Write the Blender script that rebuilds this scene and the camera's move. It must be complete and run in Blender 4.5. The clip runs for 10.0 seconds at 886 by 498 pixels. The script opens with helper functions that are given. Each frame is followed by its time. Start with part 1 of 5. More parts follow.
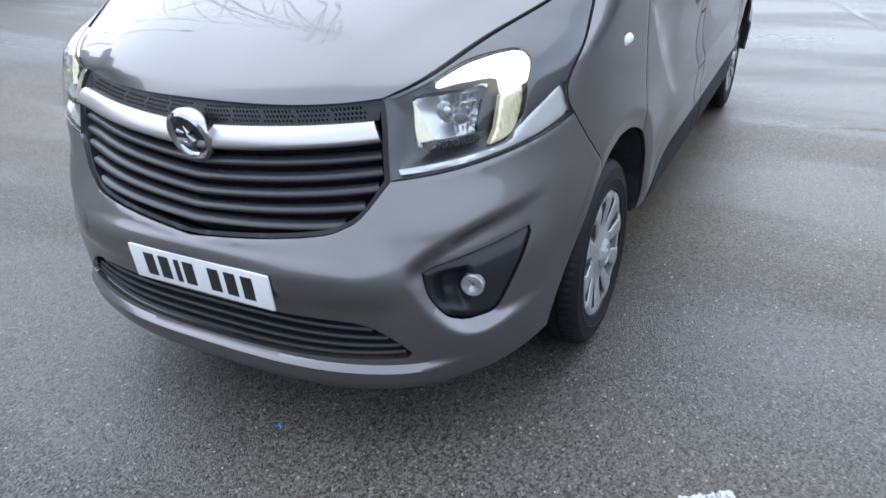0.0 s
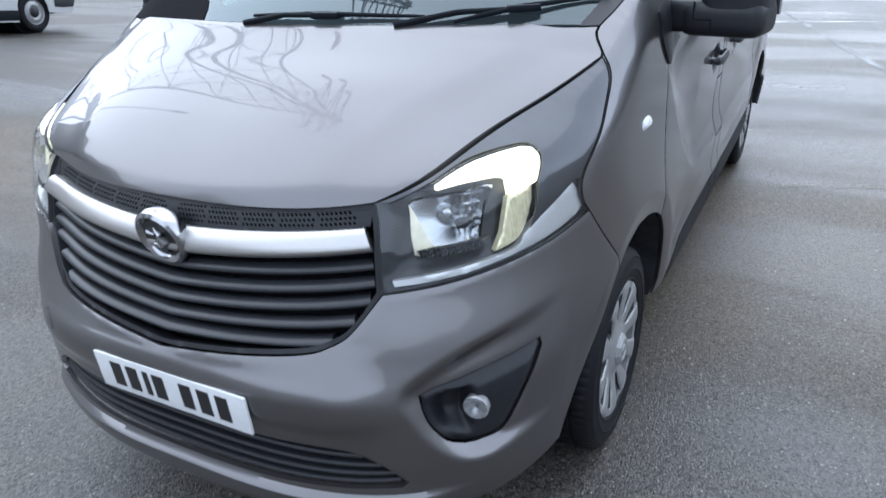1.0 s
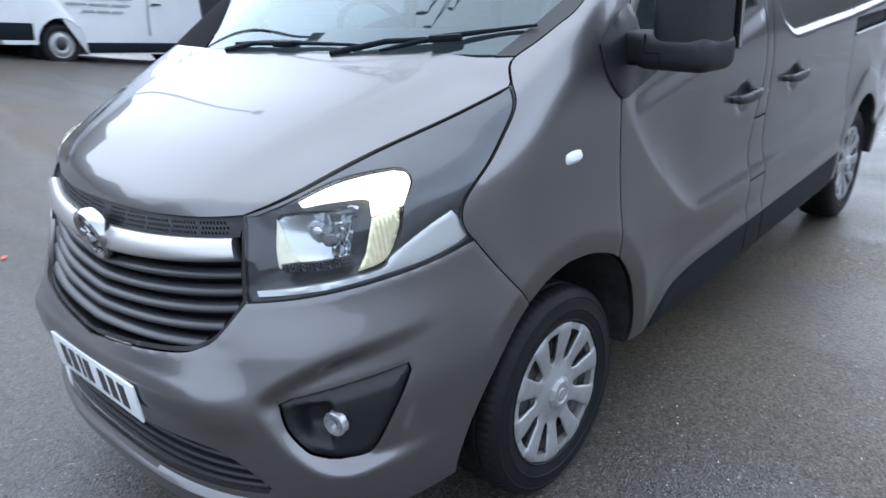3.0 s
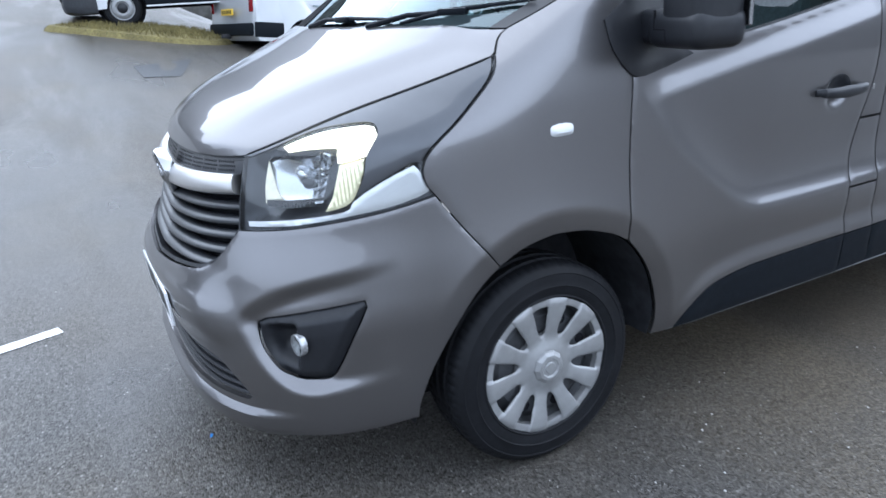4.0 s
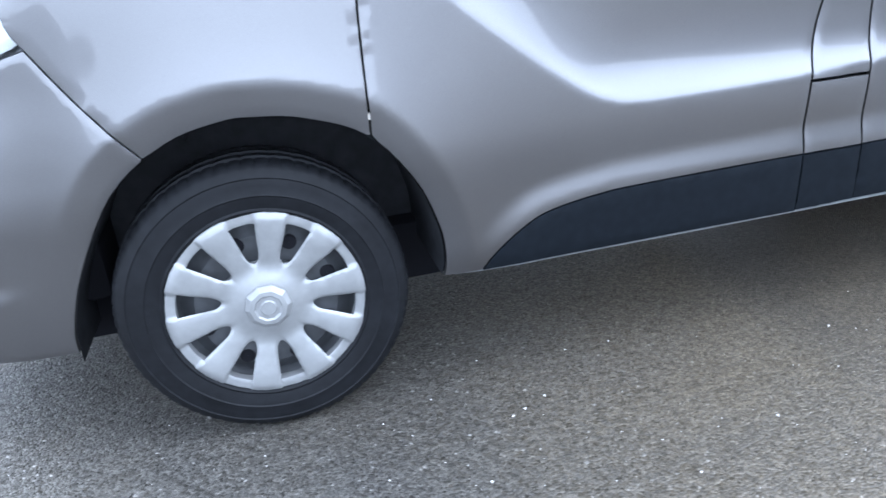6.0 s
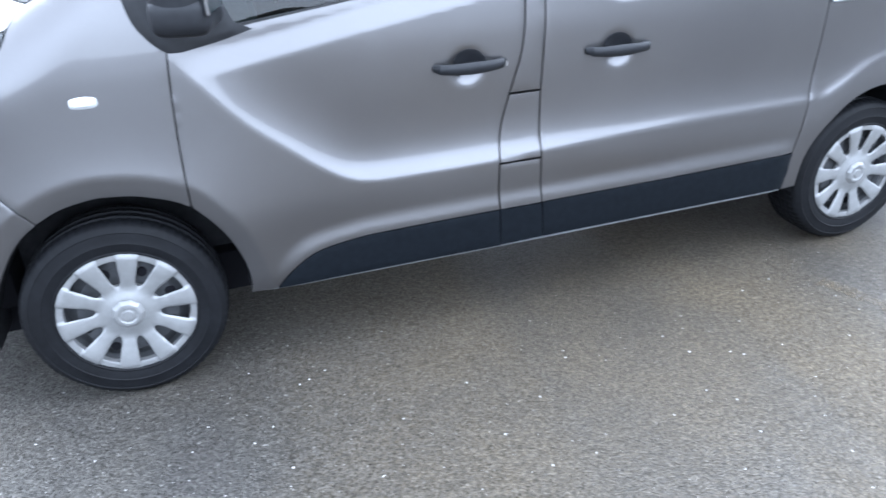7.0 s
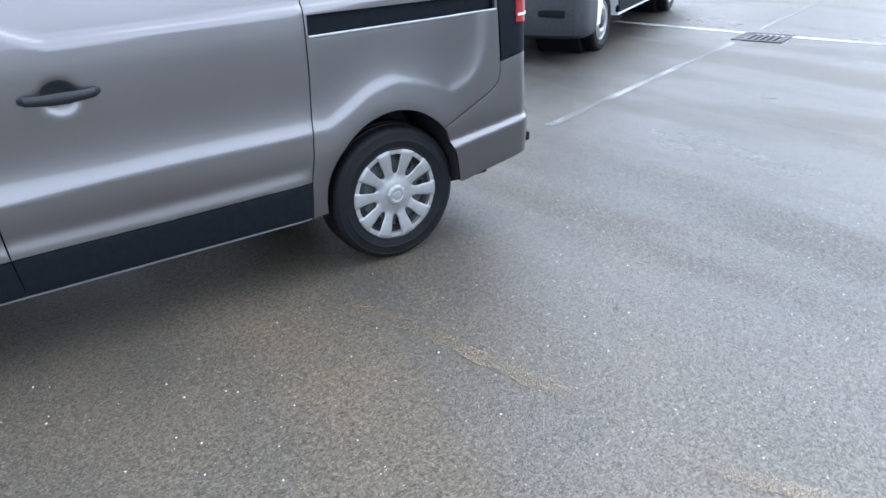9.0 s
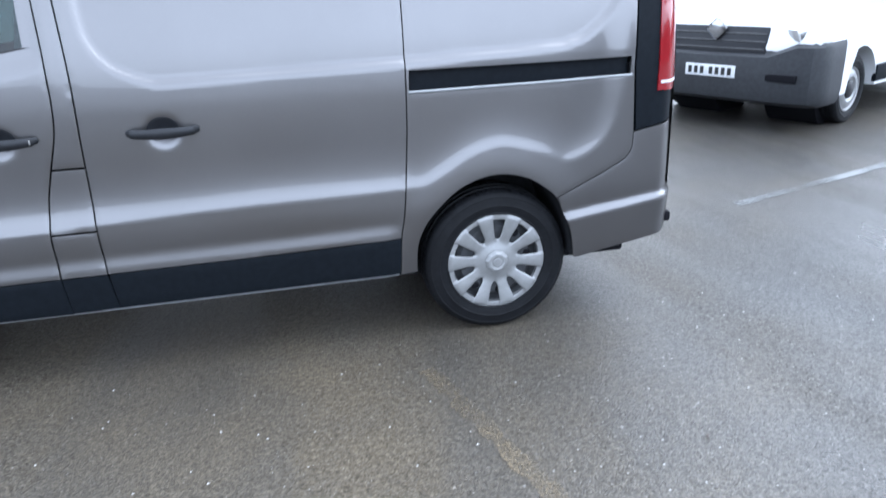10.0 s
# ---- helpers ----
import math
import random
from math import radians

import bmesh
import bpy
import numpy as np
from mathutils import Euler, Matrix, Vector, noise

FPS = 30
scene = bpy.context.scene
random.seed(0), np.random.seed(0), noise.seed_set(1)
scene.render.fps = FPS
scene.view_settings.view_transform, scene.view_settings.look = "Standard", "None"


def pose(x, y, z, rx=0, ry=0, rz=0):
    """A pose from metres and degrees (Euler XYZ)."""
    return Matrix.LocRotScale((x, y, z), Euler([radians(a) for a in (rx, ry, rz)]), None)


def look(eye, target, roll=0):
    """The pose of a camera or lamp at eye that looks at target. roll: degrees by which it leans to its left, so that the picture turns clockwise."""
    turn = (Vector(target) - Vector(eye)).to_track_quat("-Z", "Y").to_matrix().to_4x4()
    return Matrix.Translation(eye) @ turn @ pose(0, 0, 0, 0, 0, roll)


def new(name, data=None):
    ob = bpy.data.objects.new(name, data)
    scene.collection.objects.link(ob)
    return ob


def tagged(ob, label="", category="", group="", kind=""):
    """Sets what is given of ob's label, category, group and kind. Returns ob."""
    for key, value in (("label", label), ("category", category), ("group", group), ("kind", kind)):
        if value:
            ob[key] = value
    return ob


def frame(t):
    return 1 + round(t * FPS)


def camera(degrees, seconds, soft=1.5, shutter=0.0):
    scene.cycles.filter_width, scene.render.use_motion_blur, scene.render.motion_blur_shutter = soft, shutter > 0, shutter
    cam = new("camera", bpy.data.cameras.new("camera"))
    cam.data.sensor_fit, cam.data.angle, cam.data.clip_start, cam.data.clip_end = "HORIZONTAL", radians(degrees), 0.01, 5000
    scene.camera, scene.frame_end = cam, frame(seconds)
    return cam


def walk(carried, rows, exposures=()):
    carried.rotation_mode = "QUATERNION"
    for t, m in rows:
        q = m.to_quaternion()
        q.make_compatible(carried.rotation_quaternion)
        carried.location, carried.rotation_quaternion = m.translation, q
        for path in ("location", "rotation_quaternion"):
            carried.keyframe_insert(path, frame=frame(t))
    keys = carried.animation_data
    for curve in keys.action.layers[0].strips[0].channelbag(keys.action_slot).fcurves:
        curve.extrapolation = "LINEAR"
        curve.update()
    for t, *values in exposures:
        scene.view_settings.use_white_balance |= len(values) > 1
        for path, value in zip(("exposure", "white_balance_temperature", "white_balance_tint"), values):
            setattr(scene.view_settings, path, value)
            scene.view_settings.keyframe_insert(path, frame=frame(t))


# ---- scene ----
from mathutils.geometry import delaunay_2d_cdt

cam = camera(63.6, 10.0, soft=1.5, shutter=0.3)
PATH = [
    (0, (-2.187, -1.476, 1.506), (-0.628, -0.621, 0.589), -2.9),
    (0.5, (-2.086, -1.461, 1.584), (-0.532, -0.602, 0.664), -3.0),
    (1, (-1.939, -1.364, 1.588), (-0.349, -0.483, 0.754), -3.0),
    (1.5, (-1.77, -1.415, 1.589), (-0.168, -0.522, 0.79), -2.9),
    (2, (-1.613, -1.556, 1.586), (-0.031, -0.616, 0.802), -3.0),
    (2.5, (-1.595, -1.721, 1.563), (-0.076, -0.668, 0.798), -3.3),
    (2.7, (-1.618, -1.797, 1.552), (-0.141, -0.678, 0.799), -3.4),
    (3.8, (-1.225, -2.391, 1.428), (-0.302, -0.738, 0.782), -3.8),
    (4, (-1.164, -2.488, 1.403), (-0.286, -0.815, 0.746), -3.7),
    (4.3, (-1.058, -2.637, 1.414), (-0.221, -0.965, 0.706), -3.7),
    (4.5, (-0.667, -2.29, 1.149), (0.063, -0.555, 0.472), -5.4),
    (4.7, (-0.452, -2.224, 1.01), (0.212, -0.448, 0.374), -6.1),
    (5, (-0.311, -2.281, 0.996), (0.323, -0.501, 0.34), -6.2),
    (5.2, (-0.21, -2.304, 1.046), (0.325, -0.545, 0.26), -6.9),
    (6.3, (0.239, -2.419, 1.051), (0.635, -0.629, 0.251), -4.9),
    (6.5, (0.348, -2.423, 1.099), (0.807, -0.662, 0.271), -4.2),
    (6.6, (0.351, -2.75, 1.265), (0.804, -0.991, 0.427), -3.8),
    (6.8, (0.292, -3.127, 1.48), (0.828, -1.401, 0.624), -2.3),
    (7, (0.393, -3.204, 1.573), (0.932, -1.506, 0.663), -2.7),
    (7.5, (0.665, -3.352, 1.526), (1.477, -1.741, 0.664), -3.3),
    (8, (1.02, -3.423, 1.512), (2.034, -1.941, 0.63), -3.1),
    (8.5, (1.387, -3.608, 1.513), (2.382, -2.108, 0.641), -3.3),
    (9, (1.583, -3.722, 1.559), (2.541, -2.194, 0.693), -2.8),
    (9.5, (1.928, -3.674, 1.566), (2.535, -1.972, 0.71), -2.5),
    (9.8, (2.178, -3.752, 1.55), (2.56, -1.962, 0.752), -2.6),
    (9.9, (2.243, -3.762, 1.553), (2.612, -1.952, 0.784), -2.5),
    (10, (2.279, -3.754, 1.555), (2.649, -1.929, 0.825), -2.2),
]
walk(cam, [(t, look(eye, target, roll)) for t, eye, target, roll in PATH],
     exposures=[(0, 1.74, 5750, 9), (2, 1.50, 5600, 9), (4, 1.96, 5550, 9), (4.5, 2.02, 5450, 9), (5, 2.70, 5450, 9), (6.5, 2.95, 5400, 9), (7.5, 2.58, 5650, 9), (8.5, 2.28, 5650, 9), (10, 2.38, 5550, 9)])

# ---- light: overcast winter daylight ----
world = bpy.data.worlds.new("overcast_sky")
scene.world = world
world.use_nodes = True
wn, wl = world.node_tree.nodes, world.node_tree.links
sky = wn.new("ShaderNodeTexSky")
sky.sky_type, sky.sun_disc = "NISHITA", False
sky.sun_elevation, sky.sun_rotation = radians(42), radians(39)
sky.air_density, sky.dust_density, sky.ozone_density = 1.0, 1.0, 1.0
# the cloud cover: thinnest low down, so a little darker overhead
where, height, cover = wn.new("ShaderNodeTexCoord"), wn.new("ShaderNodeSeparateXYZ"), wn.new("ShaderNodeMapRange")
wl.new(where.outputs["Generated"], height.inputs[0])
wl.new(height.outputs["Z"], cover.inputs["Value"])
cover.inputs["From Min"].default_value, cover.inputs["From Max"].default_value = 0.0, 1.0
cover.inputs["To Min"].default_value, cover.inputs["To Max"].default_value = 0.53, 0.34
tone = wn.new("ShaderNodeVectorMath")
tone.operation = "SCALE"
tone.inputs[0].default_value = (13.5, 14.2, 15.4)
# the cloud is thinner, and so brighter, towards the sun behind the van
east, west = wn.new("ShaderNodeVectorMath"), wn.new("ShaderNodeMath")
east.operation, west.operation = "DOT_PRODUCT", "MULTIPLY_ADD"
wl.new(where.outputs["Generated"], east.inputs[0])
east.inputs[1].default_value = (0.95, 0.25, 0.0)
wl.new(east.outputs["Value"], west.inputs[0])
west.inputs[1].default_value, west.inputs[2].default_value = 0.22, 1.0
bright = wn.new("ShaderNodeMath")
bright.operation = "MULTIPLY"
wl.new(cover.outputs[0], bright.inputs[0])
wl.new(west.outputs[0], bright.inputs[1])
wl.new(bright.outputs[0], tone.inputs["Scale"])
cloud = wn.new("ShaderNodeMixRGB")
cloud.inputs[0].default_value = 0.95
wl.new(sky.outputs[0], cloud.inputs[1])
wl.new(tone.outputs[0], cloud.inputs[2])
wl.new(cloud.outputs[0], wn["Background"].inputs[0])
wn["Background"].inputs[1].default_value = 0.108
sun = new("sun", bpy.data.lights.new("sun", "SUN"))
sun.data.energy, sun.data.angle, sun.data.color = 1.1, radians(140), (1.0, 0.98, 0.95)
sun.matrix_world = look((9, 11, 13), (0, 0, 0))


# ---- materials ----
def material(name, base, rough=0.5, metal=0.0, coat=0.0, grain=0.0, grain_size=200.0, stain=0.0, stain_size=3.0,
             bump=0.0, bump_size=300.0, emit=0.0, vary=0.0, coat_rough=0.03, ior=1.5, rough_vary=0.0, shine=0.5):
    """A surface with fine grain, broad stains, fine relief and a little change from piece to piece."""
    m = bpy.data.materials.new(name)
    m.use_nodes = True
    n, l = m.node_tree.nodes, m.node_tree.links
    b = n["Principled BSDF"]
    b.inputs["Base Color"].default_value = (*base, 1)
    b.inputs["Roughness"].default_value, b.inputs["Metallic"].default_value = rough, metal
    b.inputs["Coat Weight"].default_value, b.inputs["Coat Roughness"].default_value = coat, coat_rough
    b.inputs["IOR"].default_value = ior
    b.inputs["Specular IOR Level"].default_value = shine
    if emit:
        b.inputs["Emission Color"].default_value = (*base, 1)
        b.inputs["Emission Strength"].default_value = emit
    co = n.new("ShaderNodeTexCoord")

    def noise_tex(size, detail=4.0):
        t = n.new("ShaderNodeTexNoise")
        t.inputs["Scale"].default_value, t.inputs["Detail"].default_value = size, detail
        l.new(co.outputs["Object"], t.inputs["Vector"])
        return t

    def scaled(source, low, high):
        r = n.new("ShaderNodeMapRange")
        r.inputs["From Min"].default_value, r.inputs["From Max"].default_value = 0.3, 0.7
        r.inputs["To Min"].default_value, r.inputs["To Max"].default_value = low, high
        l.new(source, r.inputs["Value"])
        return r.outputs[0]

    def times(a, value):
        mix = n.new("ShaderNodeVectorMath")
        mix.operation = "SCALE"
        l.new(a, mix.inputs[0])
        l.new(value, mix.inputs["Scale"])
        return mix.outputs[0]

    rgb = n.new("ShaderNodeRGB")
    rgb.outputs[0].default_value = (*base, 1)
    colour = rgb.outputs[0]
    if grain:
        colour = times(colour, scaled(noise_tex(grain_size, 3).outputs["Fac"], 1 - grain, 1 + grain))
    if stain:
        colour = times(colour, scaled(noise_tex(stain_size, 5).outputs["Fac"], 1 - stain, 1 + stain))
    if vary:
        info = n.new("ShaderNodeObjectInfo")
        colour = times(colour, scaled(info.outputs["Random"], 1 - vary, 1 + vary))
    l.new(colour, b.inputs["Base Color"])
    if rough_vary:
        l.new(scaled(noise_tex(stain_size * 2.3, 5).outputs["Fac"], max(0.02, rough - rough_vary), rough + rough_vary), b.inputs["Roughness"])
    if bump:
        bp = n.new("ShaderNodeBump")
        bp.inputs["Strength"].default_value, bp.inputs["Distance"].default_value = bump, 0.002
        l.new(noise_tex(bump_size, 2).outputs["Fac"], bp.inputs["Height"])
        l.new(bp.outputs[0], b.inputs["Normal"])
    return m


def clear(name, tint, rough=0.02, ior=1.5, gloss=(1.0, 1.0, 1.0)):
    """Thin clear or tinted glass: lets light through and mirrors by its angle."""
    m = bpy.data.materials.new(name)
    m.use_nodes = True
    n, l = m.node_tree.nodes, m.node_tree.links
    n.remove(n["Principled BSDF"])
    tr, gl, fr, mix = (n.new("ShaderNode" + k) for k in ("BsdfTransparent", "BsdfGlossy", "LayerWeight", "MixShader"))
    tr.inputs[0].default_value = (*tint, 1)
    gl.inputs["Roughness"].default_value = rough
    gl.inputs["Color"].default_value = (*gloss, 1)
    head_on = ((ior - 1) / (ior + 1)) ** 2
    fr.inputs["Blend"].default_value = 0.5
    steep, share = n.new("ShaderNodeMath"), n.new("ShaderNodeMath")
    steep.operation, share.operation = "POWER", "MULTIPLY_ADD"
    l.new(fr.outputs["Facing"], steep.inputs[0])
    steep.inputs[1].default_value = 5.0
    l.new(steep.outputs[0], share.inputs[0])
    share.inputs[1].default_value, share.inputs[2].default_value = 1 - head_on, head_on
    l.new(share.outputs[0], mix.inputs[0])
    l.new(tr.outputs[0], mix.inputs[1])
    l.new(gl.outputs[0], mix.inputs[2])
    l.new(mix.outputs[0], n["Material Output"].inputs[0])
    return m


PAINT = material("grey_metallic_paint", (0.170, 0.166, 0.169), 0.31, 0.90, 0.8, grain=0.08, grain_size=900, stain=0.04, stain_size=2.5, coat_rough=0.03)
PAINT.node_tree.nodes["Principled BSDF"].inputs["Specular Tint"].default_value = (0.62, 0.62, 0.63, 1)
PAINT.node_tree.nodes["Principled BSDF"].inputs["Coat IOR"].default_value = 1.42
BLACK = material("black_textured_plastic", (0.012, 0.013, 0.016), 0.42, shine=0.35, grain=0.15, grain_size=60, bump=0.12, bump_size=700)
SILL = material("dark_grey_plastic", (0.008, 0.010, 0.013), 0.45, shine=0.06, grain=0.15, grain_size=40, bump=0.1, bump_size=600)
# near-black that puts the shade of gaps and holes into the colour
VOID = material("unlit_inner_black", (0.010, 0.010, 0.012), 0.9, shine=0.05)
GLOSSBLACK = material("gloss_black", (0.012, 0.012, 0.014), 0.12, coat=0.6)
RUBBER = material("tyre_rubber", (0.008, 0.0085, 0.010), 0.55, shine=0.14, grain=0.2, grain_size=50, stain=0.2, stain_size=9, bump=0.2, bump_size=400)
SEAL = material("rubber_seal", (0.014, 0.014, 0.016), 0.5)
SILVER = material("silver_hubcap_paint", (0.275, 0.277, 0.278), 0.42, 0.45, 0.08, grain=0.07, grain_size=40, stain=0.08, stain_size=14)
STEEL = material("dark_painted_steel", (0.05, 0.052, 0.056), 0.5, 0.3, grain=0.3, grain_size=25)
SATIN = material("satin_chrome", (0.52, 0.51, 0.50), 0.36, 1.0, grain=0.04, grain_size=300)
CHROME = material("chrome", (0.42, 0.42, 0.43), 0.16, 1.0)
SLAT = material("grille_slat_plastic", (0.022, 0.024, 0.028), 0.34, shine=0.5, grain=0.12, grain_size=60)
DARKCHROME = material("dark_chrome", (0.055, 0.057, 0.062), 0.30, 1.0)
# for the added ring round the yard that blocks low sky
BACKDROP_DARK = material("unseen_backdrop_dark", (0.075, 0.074, 0.068), 0.9, grain=0.4, grain_size=1.2, stain=0.3, stain_size=0.2, shine=0.1)
HOUSING = material("headlight_housing", (0.035, 0.036, 0.040), 0.30, 0.3, grain=0.1, grain_size=40)
LINER = material("arch_liner_plastic", (0.020, 0.021, 0.024), 0.7, shine=0.2, grain=0.3, grain_size=30, stain=0.3, stain_size=8)
BEZEL = material("smoky_lamp_bezel", (0.075, 0.078, 0.085), 0.30, 0.8, 0.6, stain=0.08, stain_size=8)
SILVERTRIM = material("silver_lamp_trim", (0.66, 0.66, 0.66), 0.26, 0.6)
REFLECTOR = material("lamp_reflector", (0.50, 0.51, 0.53), 0.26, 1.0)
FOGLENS = material("fog_lens", (0.36, 0.365, 0.37), 0.24, 0.6, grain=0.25, grain_size=90)
DRL = material("daytime_light", (1.0, 0.94, 0.70), 0.3, emit=0.62, stain=0.15, stain_size=25)
# indicator bowl, its base yellowed to carry the light reflected in it
INDICATOR = material("glow_tinted_indicator_bowl", (0.85, 0.78, 0.52), 0.2, 0.5, grain=0.1, grain_size=60)
# pale yellow holds the daytime light's reflection at the reflector's inner edge
EDGEGLOW = material("painted_lamp_reflection", (0.62, 0.58, 0.44), 0.3, 0.5, grain=0.1, grain_size=40)
LENS = clear("clear_lamp_lens", (0.93, 0.95, 0.96), 0.02, 1.5)
GLASS = clear("tinted_glass", (0.46, 0.53, 0.55), 0.01, 1.9, (0.86, 0.97, 1.0))
SIDEGLASS = clear("dark_side_glass", (0.26, 0.36, 0.36), 0.01, 1.5)
REDLENS = material("red_lamp_lens", (0.20, 0.006, 0.010), 0.15, coat=0.3)
WHITEPLATE = material("plate_white", (0.64, 0.65, 0.66), 0.35, grain=0.03, grain_size=50, stain=0.03)
YELLOWPLATE = material("plate_yellow", (0.75, 0.5, 0.05), 0.35)
INK = material("black_ink", (0.012, 0.012, 0.013), 0.4)
DASH = material("dark_dashboard", (0.035, 0.036, 0.040), 0.6, shine=0.3, grain=0.2, grain_size=90)
TRIMGREY = material("cabin_grey", (0.17, 0.17, 0.18), 0.7, grain=0.2, grain_size=90)
WHITEVAN = material("white_van_paint", (0.68, 0.69, 0.70), 0.3, 0.0, 0.7, stain=0.06, stain_size=2)
SILVERVAN = material("pale_silver_van_paint", (0.52, 0.53, 0.54), 0.32, 0.5, 0.7, stain=0.05, stain_size=2)
BAR = material("print_grey", (0.2, 0.24, 0.25), 0.5)
PYLON = material("weathered_pylon_steel", (0.42, 0.43, 0.45), 0.6, grain=0.1, grain_size=5)
POLE = material("galvanised_steel", (0.28, 0.29, 0.30), 0.45, 0.6, grain=0.1, grain_size=30)
GRASS = material("winter_grass", (0.15, 0.125, 0.045), 0.9, grain=0.4, grain_size=30, stain=0.3, stain_size=2)
IRON = material("cast_iron", (0.045, 0.045, 0.048), 0.6, 0.4, grain=0.3, grain_size=40)
CLAD = material("dark_grey_cladding", (0.034, 0.036, 0.040), 0.5, shine=0.3, grain=0.15, grain_size=30)
STONE = material("pale_grit", (0.40, 0.39, 0.37), 0.7, vary=0.3)


# ---- mesh helpers ----
def thing(name, place=(0, 0, 0), turn=0.0):
    ob = new(name)
    ob.matrix_world = pose(*place, 0, 0, turn)
    return ob


def mesh_object(name, mesh, parent=None, label=""):
    ob = new(name, mesh)
    ob.parent = parent
    if label:
        ob["label"] = label
    return ob


def solid(name, verts, faces, mat, smooth=True, sharp=35):
    me = bpy.data.meshes.new(name)
    me.from_pydata([tuple(map(float, v)) for v in verts], [], faces)
    me.materials.append(mat)
    me.polygons.foreach_set("use_smooth", [smooth] * len(me.polygons))
    me.update()
    if smooth:
        me.set_sharp_from_angle(angle=radians(sharp))
    return me


def part(name, bm, mat, parent, label=""):
    me = bpy.data.meshes.new(name)
    bmesh.ops.recalc_face_normals(bm, faces=bm.faces)
    bm.to_mesh(me)
    bm.free()
    me.materials.append(mat)
    me.polygons.foreach_set("use_smooth", [True] * len(me.polygons))
    me.set_sharp_from_angle(angle=radians(35))
    return mesh_object(name, me, parent, label)


def box(bm, size, at=(0, 0, 0), turn=None, bevel=0.0, segments=2):
    geo = bmesh.ops.create_cube(bm, size=1.0)
    m = Matrix.Translation(at) @ (turn or Matrix()) @ Matrix.Diagonal((*size, 1))
    bmesh.ops.transform(bm, matrix=m, verts=geo["verts"])
    if bevel:
        edges = list({e for v in geo["verts"] for e in v.link_edges})
        bmesh.ops.bevel(bm, geom=edges, offset=bevel, segments=segments, profile=0.6, affect="EDGES")
    return bm


def lathe(profile, count=64, axis="y", closed=False):
    """Verts and faces of a profile of (radius, along) turned round an axis."""
    verts, faces, k = [], [], len(profile)
    for i in range(count):
        a = 2 * math.pi * i / count
        for r, h in profile:
            verts.append((r * math.cos(a), h, r * math.sin(a)) if axis == "y" else
                         (h, r * math.cos(a), r * math.sin(a)) if axis == "x" else (r * math.cos(a), r * math.sin(a), h))
    for i in range(count):
        j = (i + 1) % count
        for q in range(k if closed else k - 1):
            p = (q + 1) % k
            faces.append((i * k + q, i * k + p, j * k + p, j * k + q))
    return verts, faces


def tube(points, radii, sides=8):
    """Verts and faces of a round bar along points."""
    pts = [Vector(p) for p in points]
    verts, faces = [], []
    for i, p in enumerate(pts):
        way = (pts[min(i + 1, len(pts) - 1)] - pts[max(i - 1, 0)]).normalized()
        side = way.cross(Vector((0.31, 0.22, 0.93))).normalized()
        up = side.cross(way)
        r = radii[i] if isinstance(radii, (list, tuple)) else radii
        for s in range(sides):
            a = 2 * math.pi * s / sides
            verts.append(p + (side * math.cos(a) + up * math.sin(a)) * r)
    for i in range(len(pts) - 1):
        for s in range(sides):
            q = (s + 1) % sides
            faces.append((i * sides + s, i * sides + q, (i + 1) * sides + q, (i + 1) * sides + s))
    faces.append(tuple(range(sides))[::-1])
    faces.append(tuple((len(pts) - 1) * sides + s for s in range(sides)))
    return verts, faces


def ramp(low, high, v):
    t = np.clip((np.asarray(v, float) - low) / (high - low), 0, 1)
    return t * t * (3 - 2 * t)


def flow(points, n=6, closed=False):
    """A smooth line through points, n steps between each two."""
    p = [np.array(q, float) for q in points]
    out, k = [], len(p)
    for i in range(k if closed else k - 1):
        a, b, c, d = (p[(i + j) % k] if closed else p[min(max(i + j, 0), k - 1)] for j in (-1, 0, 1, 2))
        for s in range(n):
            t = s / n
            out.append(0.5 * (2 * b + (c - a) * t + (2 * a - 5 * b + 4 * c - d) * t * t + (3 * b - a - 3 * c + d) * t ** 3))
    if not closed:
        out.append(p[-1])
    return [tuple(float(v) for v in q) for q in out]


def to_line(x, z, line):
    """Signed distance to a line in the chart: above zero on the left of its way."""
    q = np.array(line, float)
    best = np.full(np.shape(x), 1e9)
    sign = np.zeros(np.shape(x))
    for a, b in zip(q[:-1], q[1:]):
        d = b - a
        t = np.clip(((x - a[0]) * d[0] + (z - a[1]) * d[1]) / max(d @ d, 1e-12), 0, 1)
        dx, dz = x - a[0] - t * d[0], z - a[1] - t * d[1]
        r = np.hypot(dx, dz)
        near = r < best
        best = np.where(near, r, best)
        sign = np.where(near, np.sign(d[0] * (z - a[1]) - d[1] * (x - a[0])), sign)
    return best * sign


def within(x, z, loop):
    q = np.array(loop, float)
    hit = np.zeros(np.shape(x), bool)
    for a, b in zip(q, np.roll(q, -1, 0)):
        cross = (a[1] > z) != (b[1] > z)
        hit ^= cross & (x < (b[0] - a[0]) * (z - a[1]) / ((b[1] - a[1]) or 1e-12) + a[0])
    return hit


def from_edge(x, z, loop):
    """Distance from the outline of a loop, above zero within it."""
    return np.abs(to_line(x, z, list(loop) + [loop[0]])) * np.where(within(x, z, loop), 1, -1)


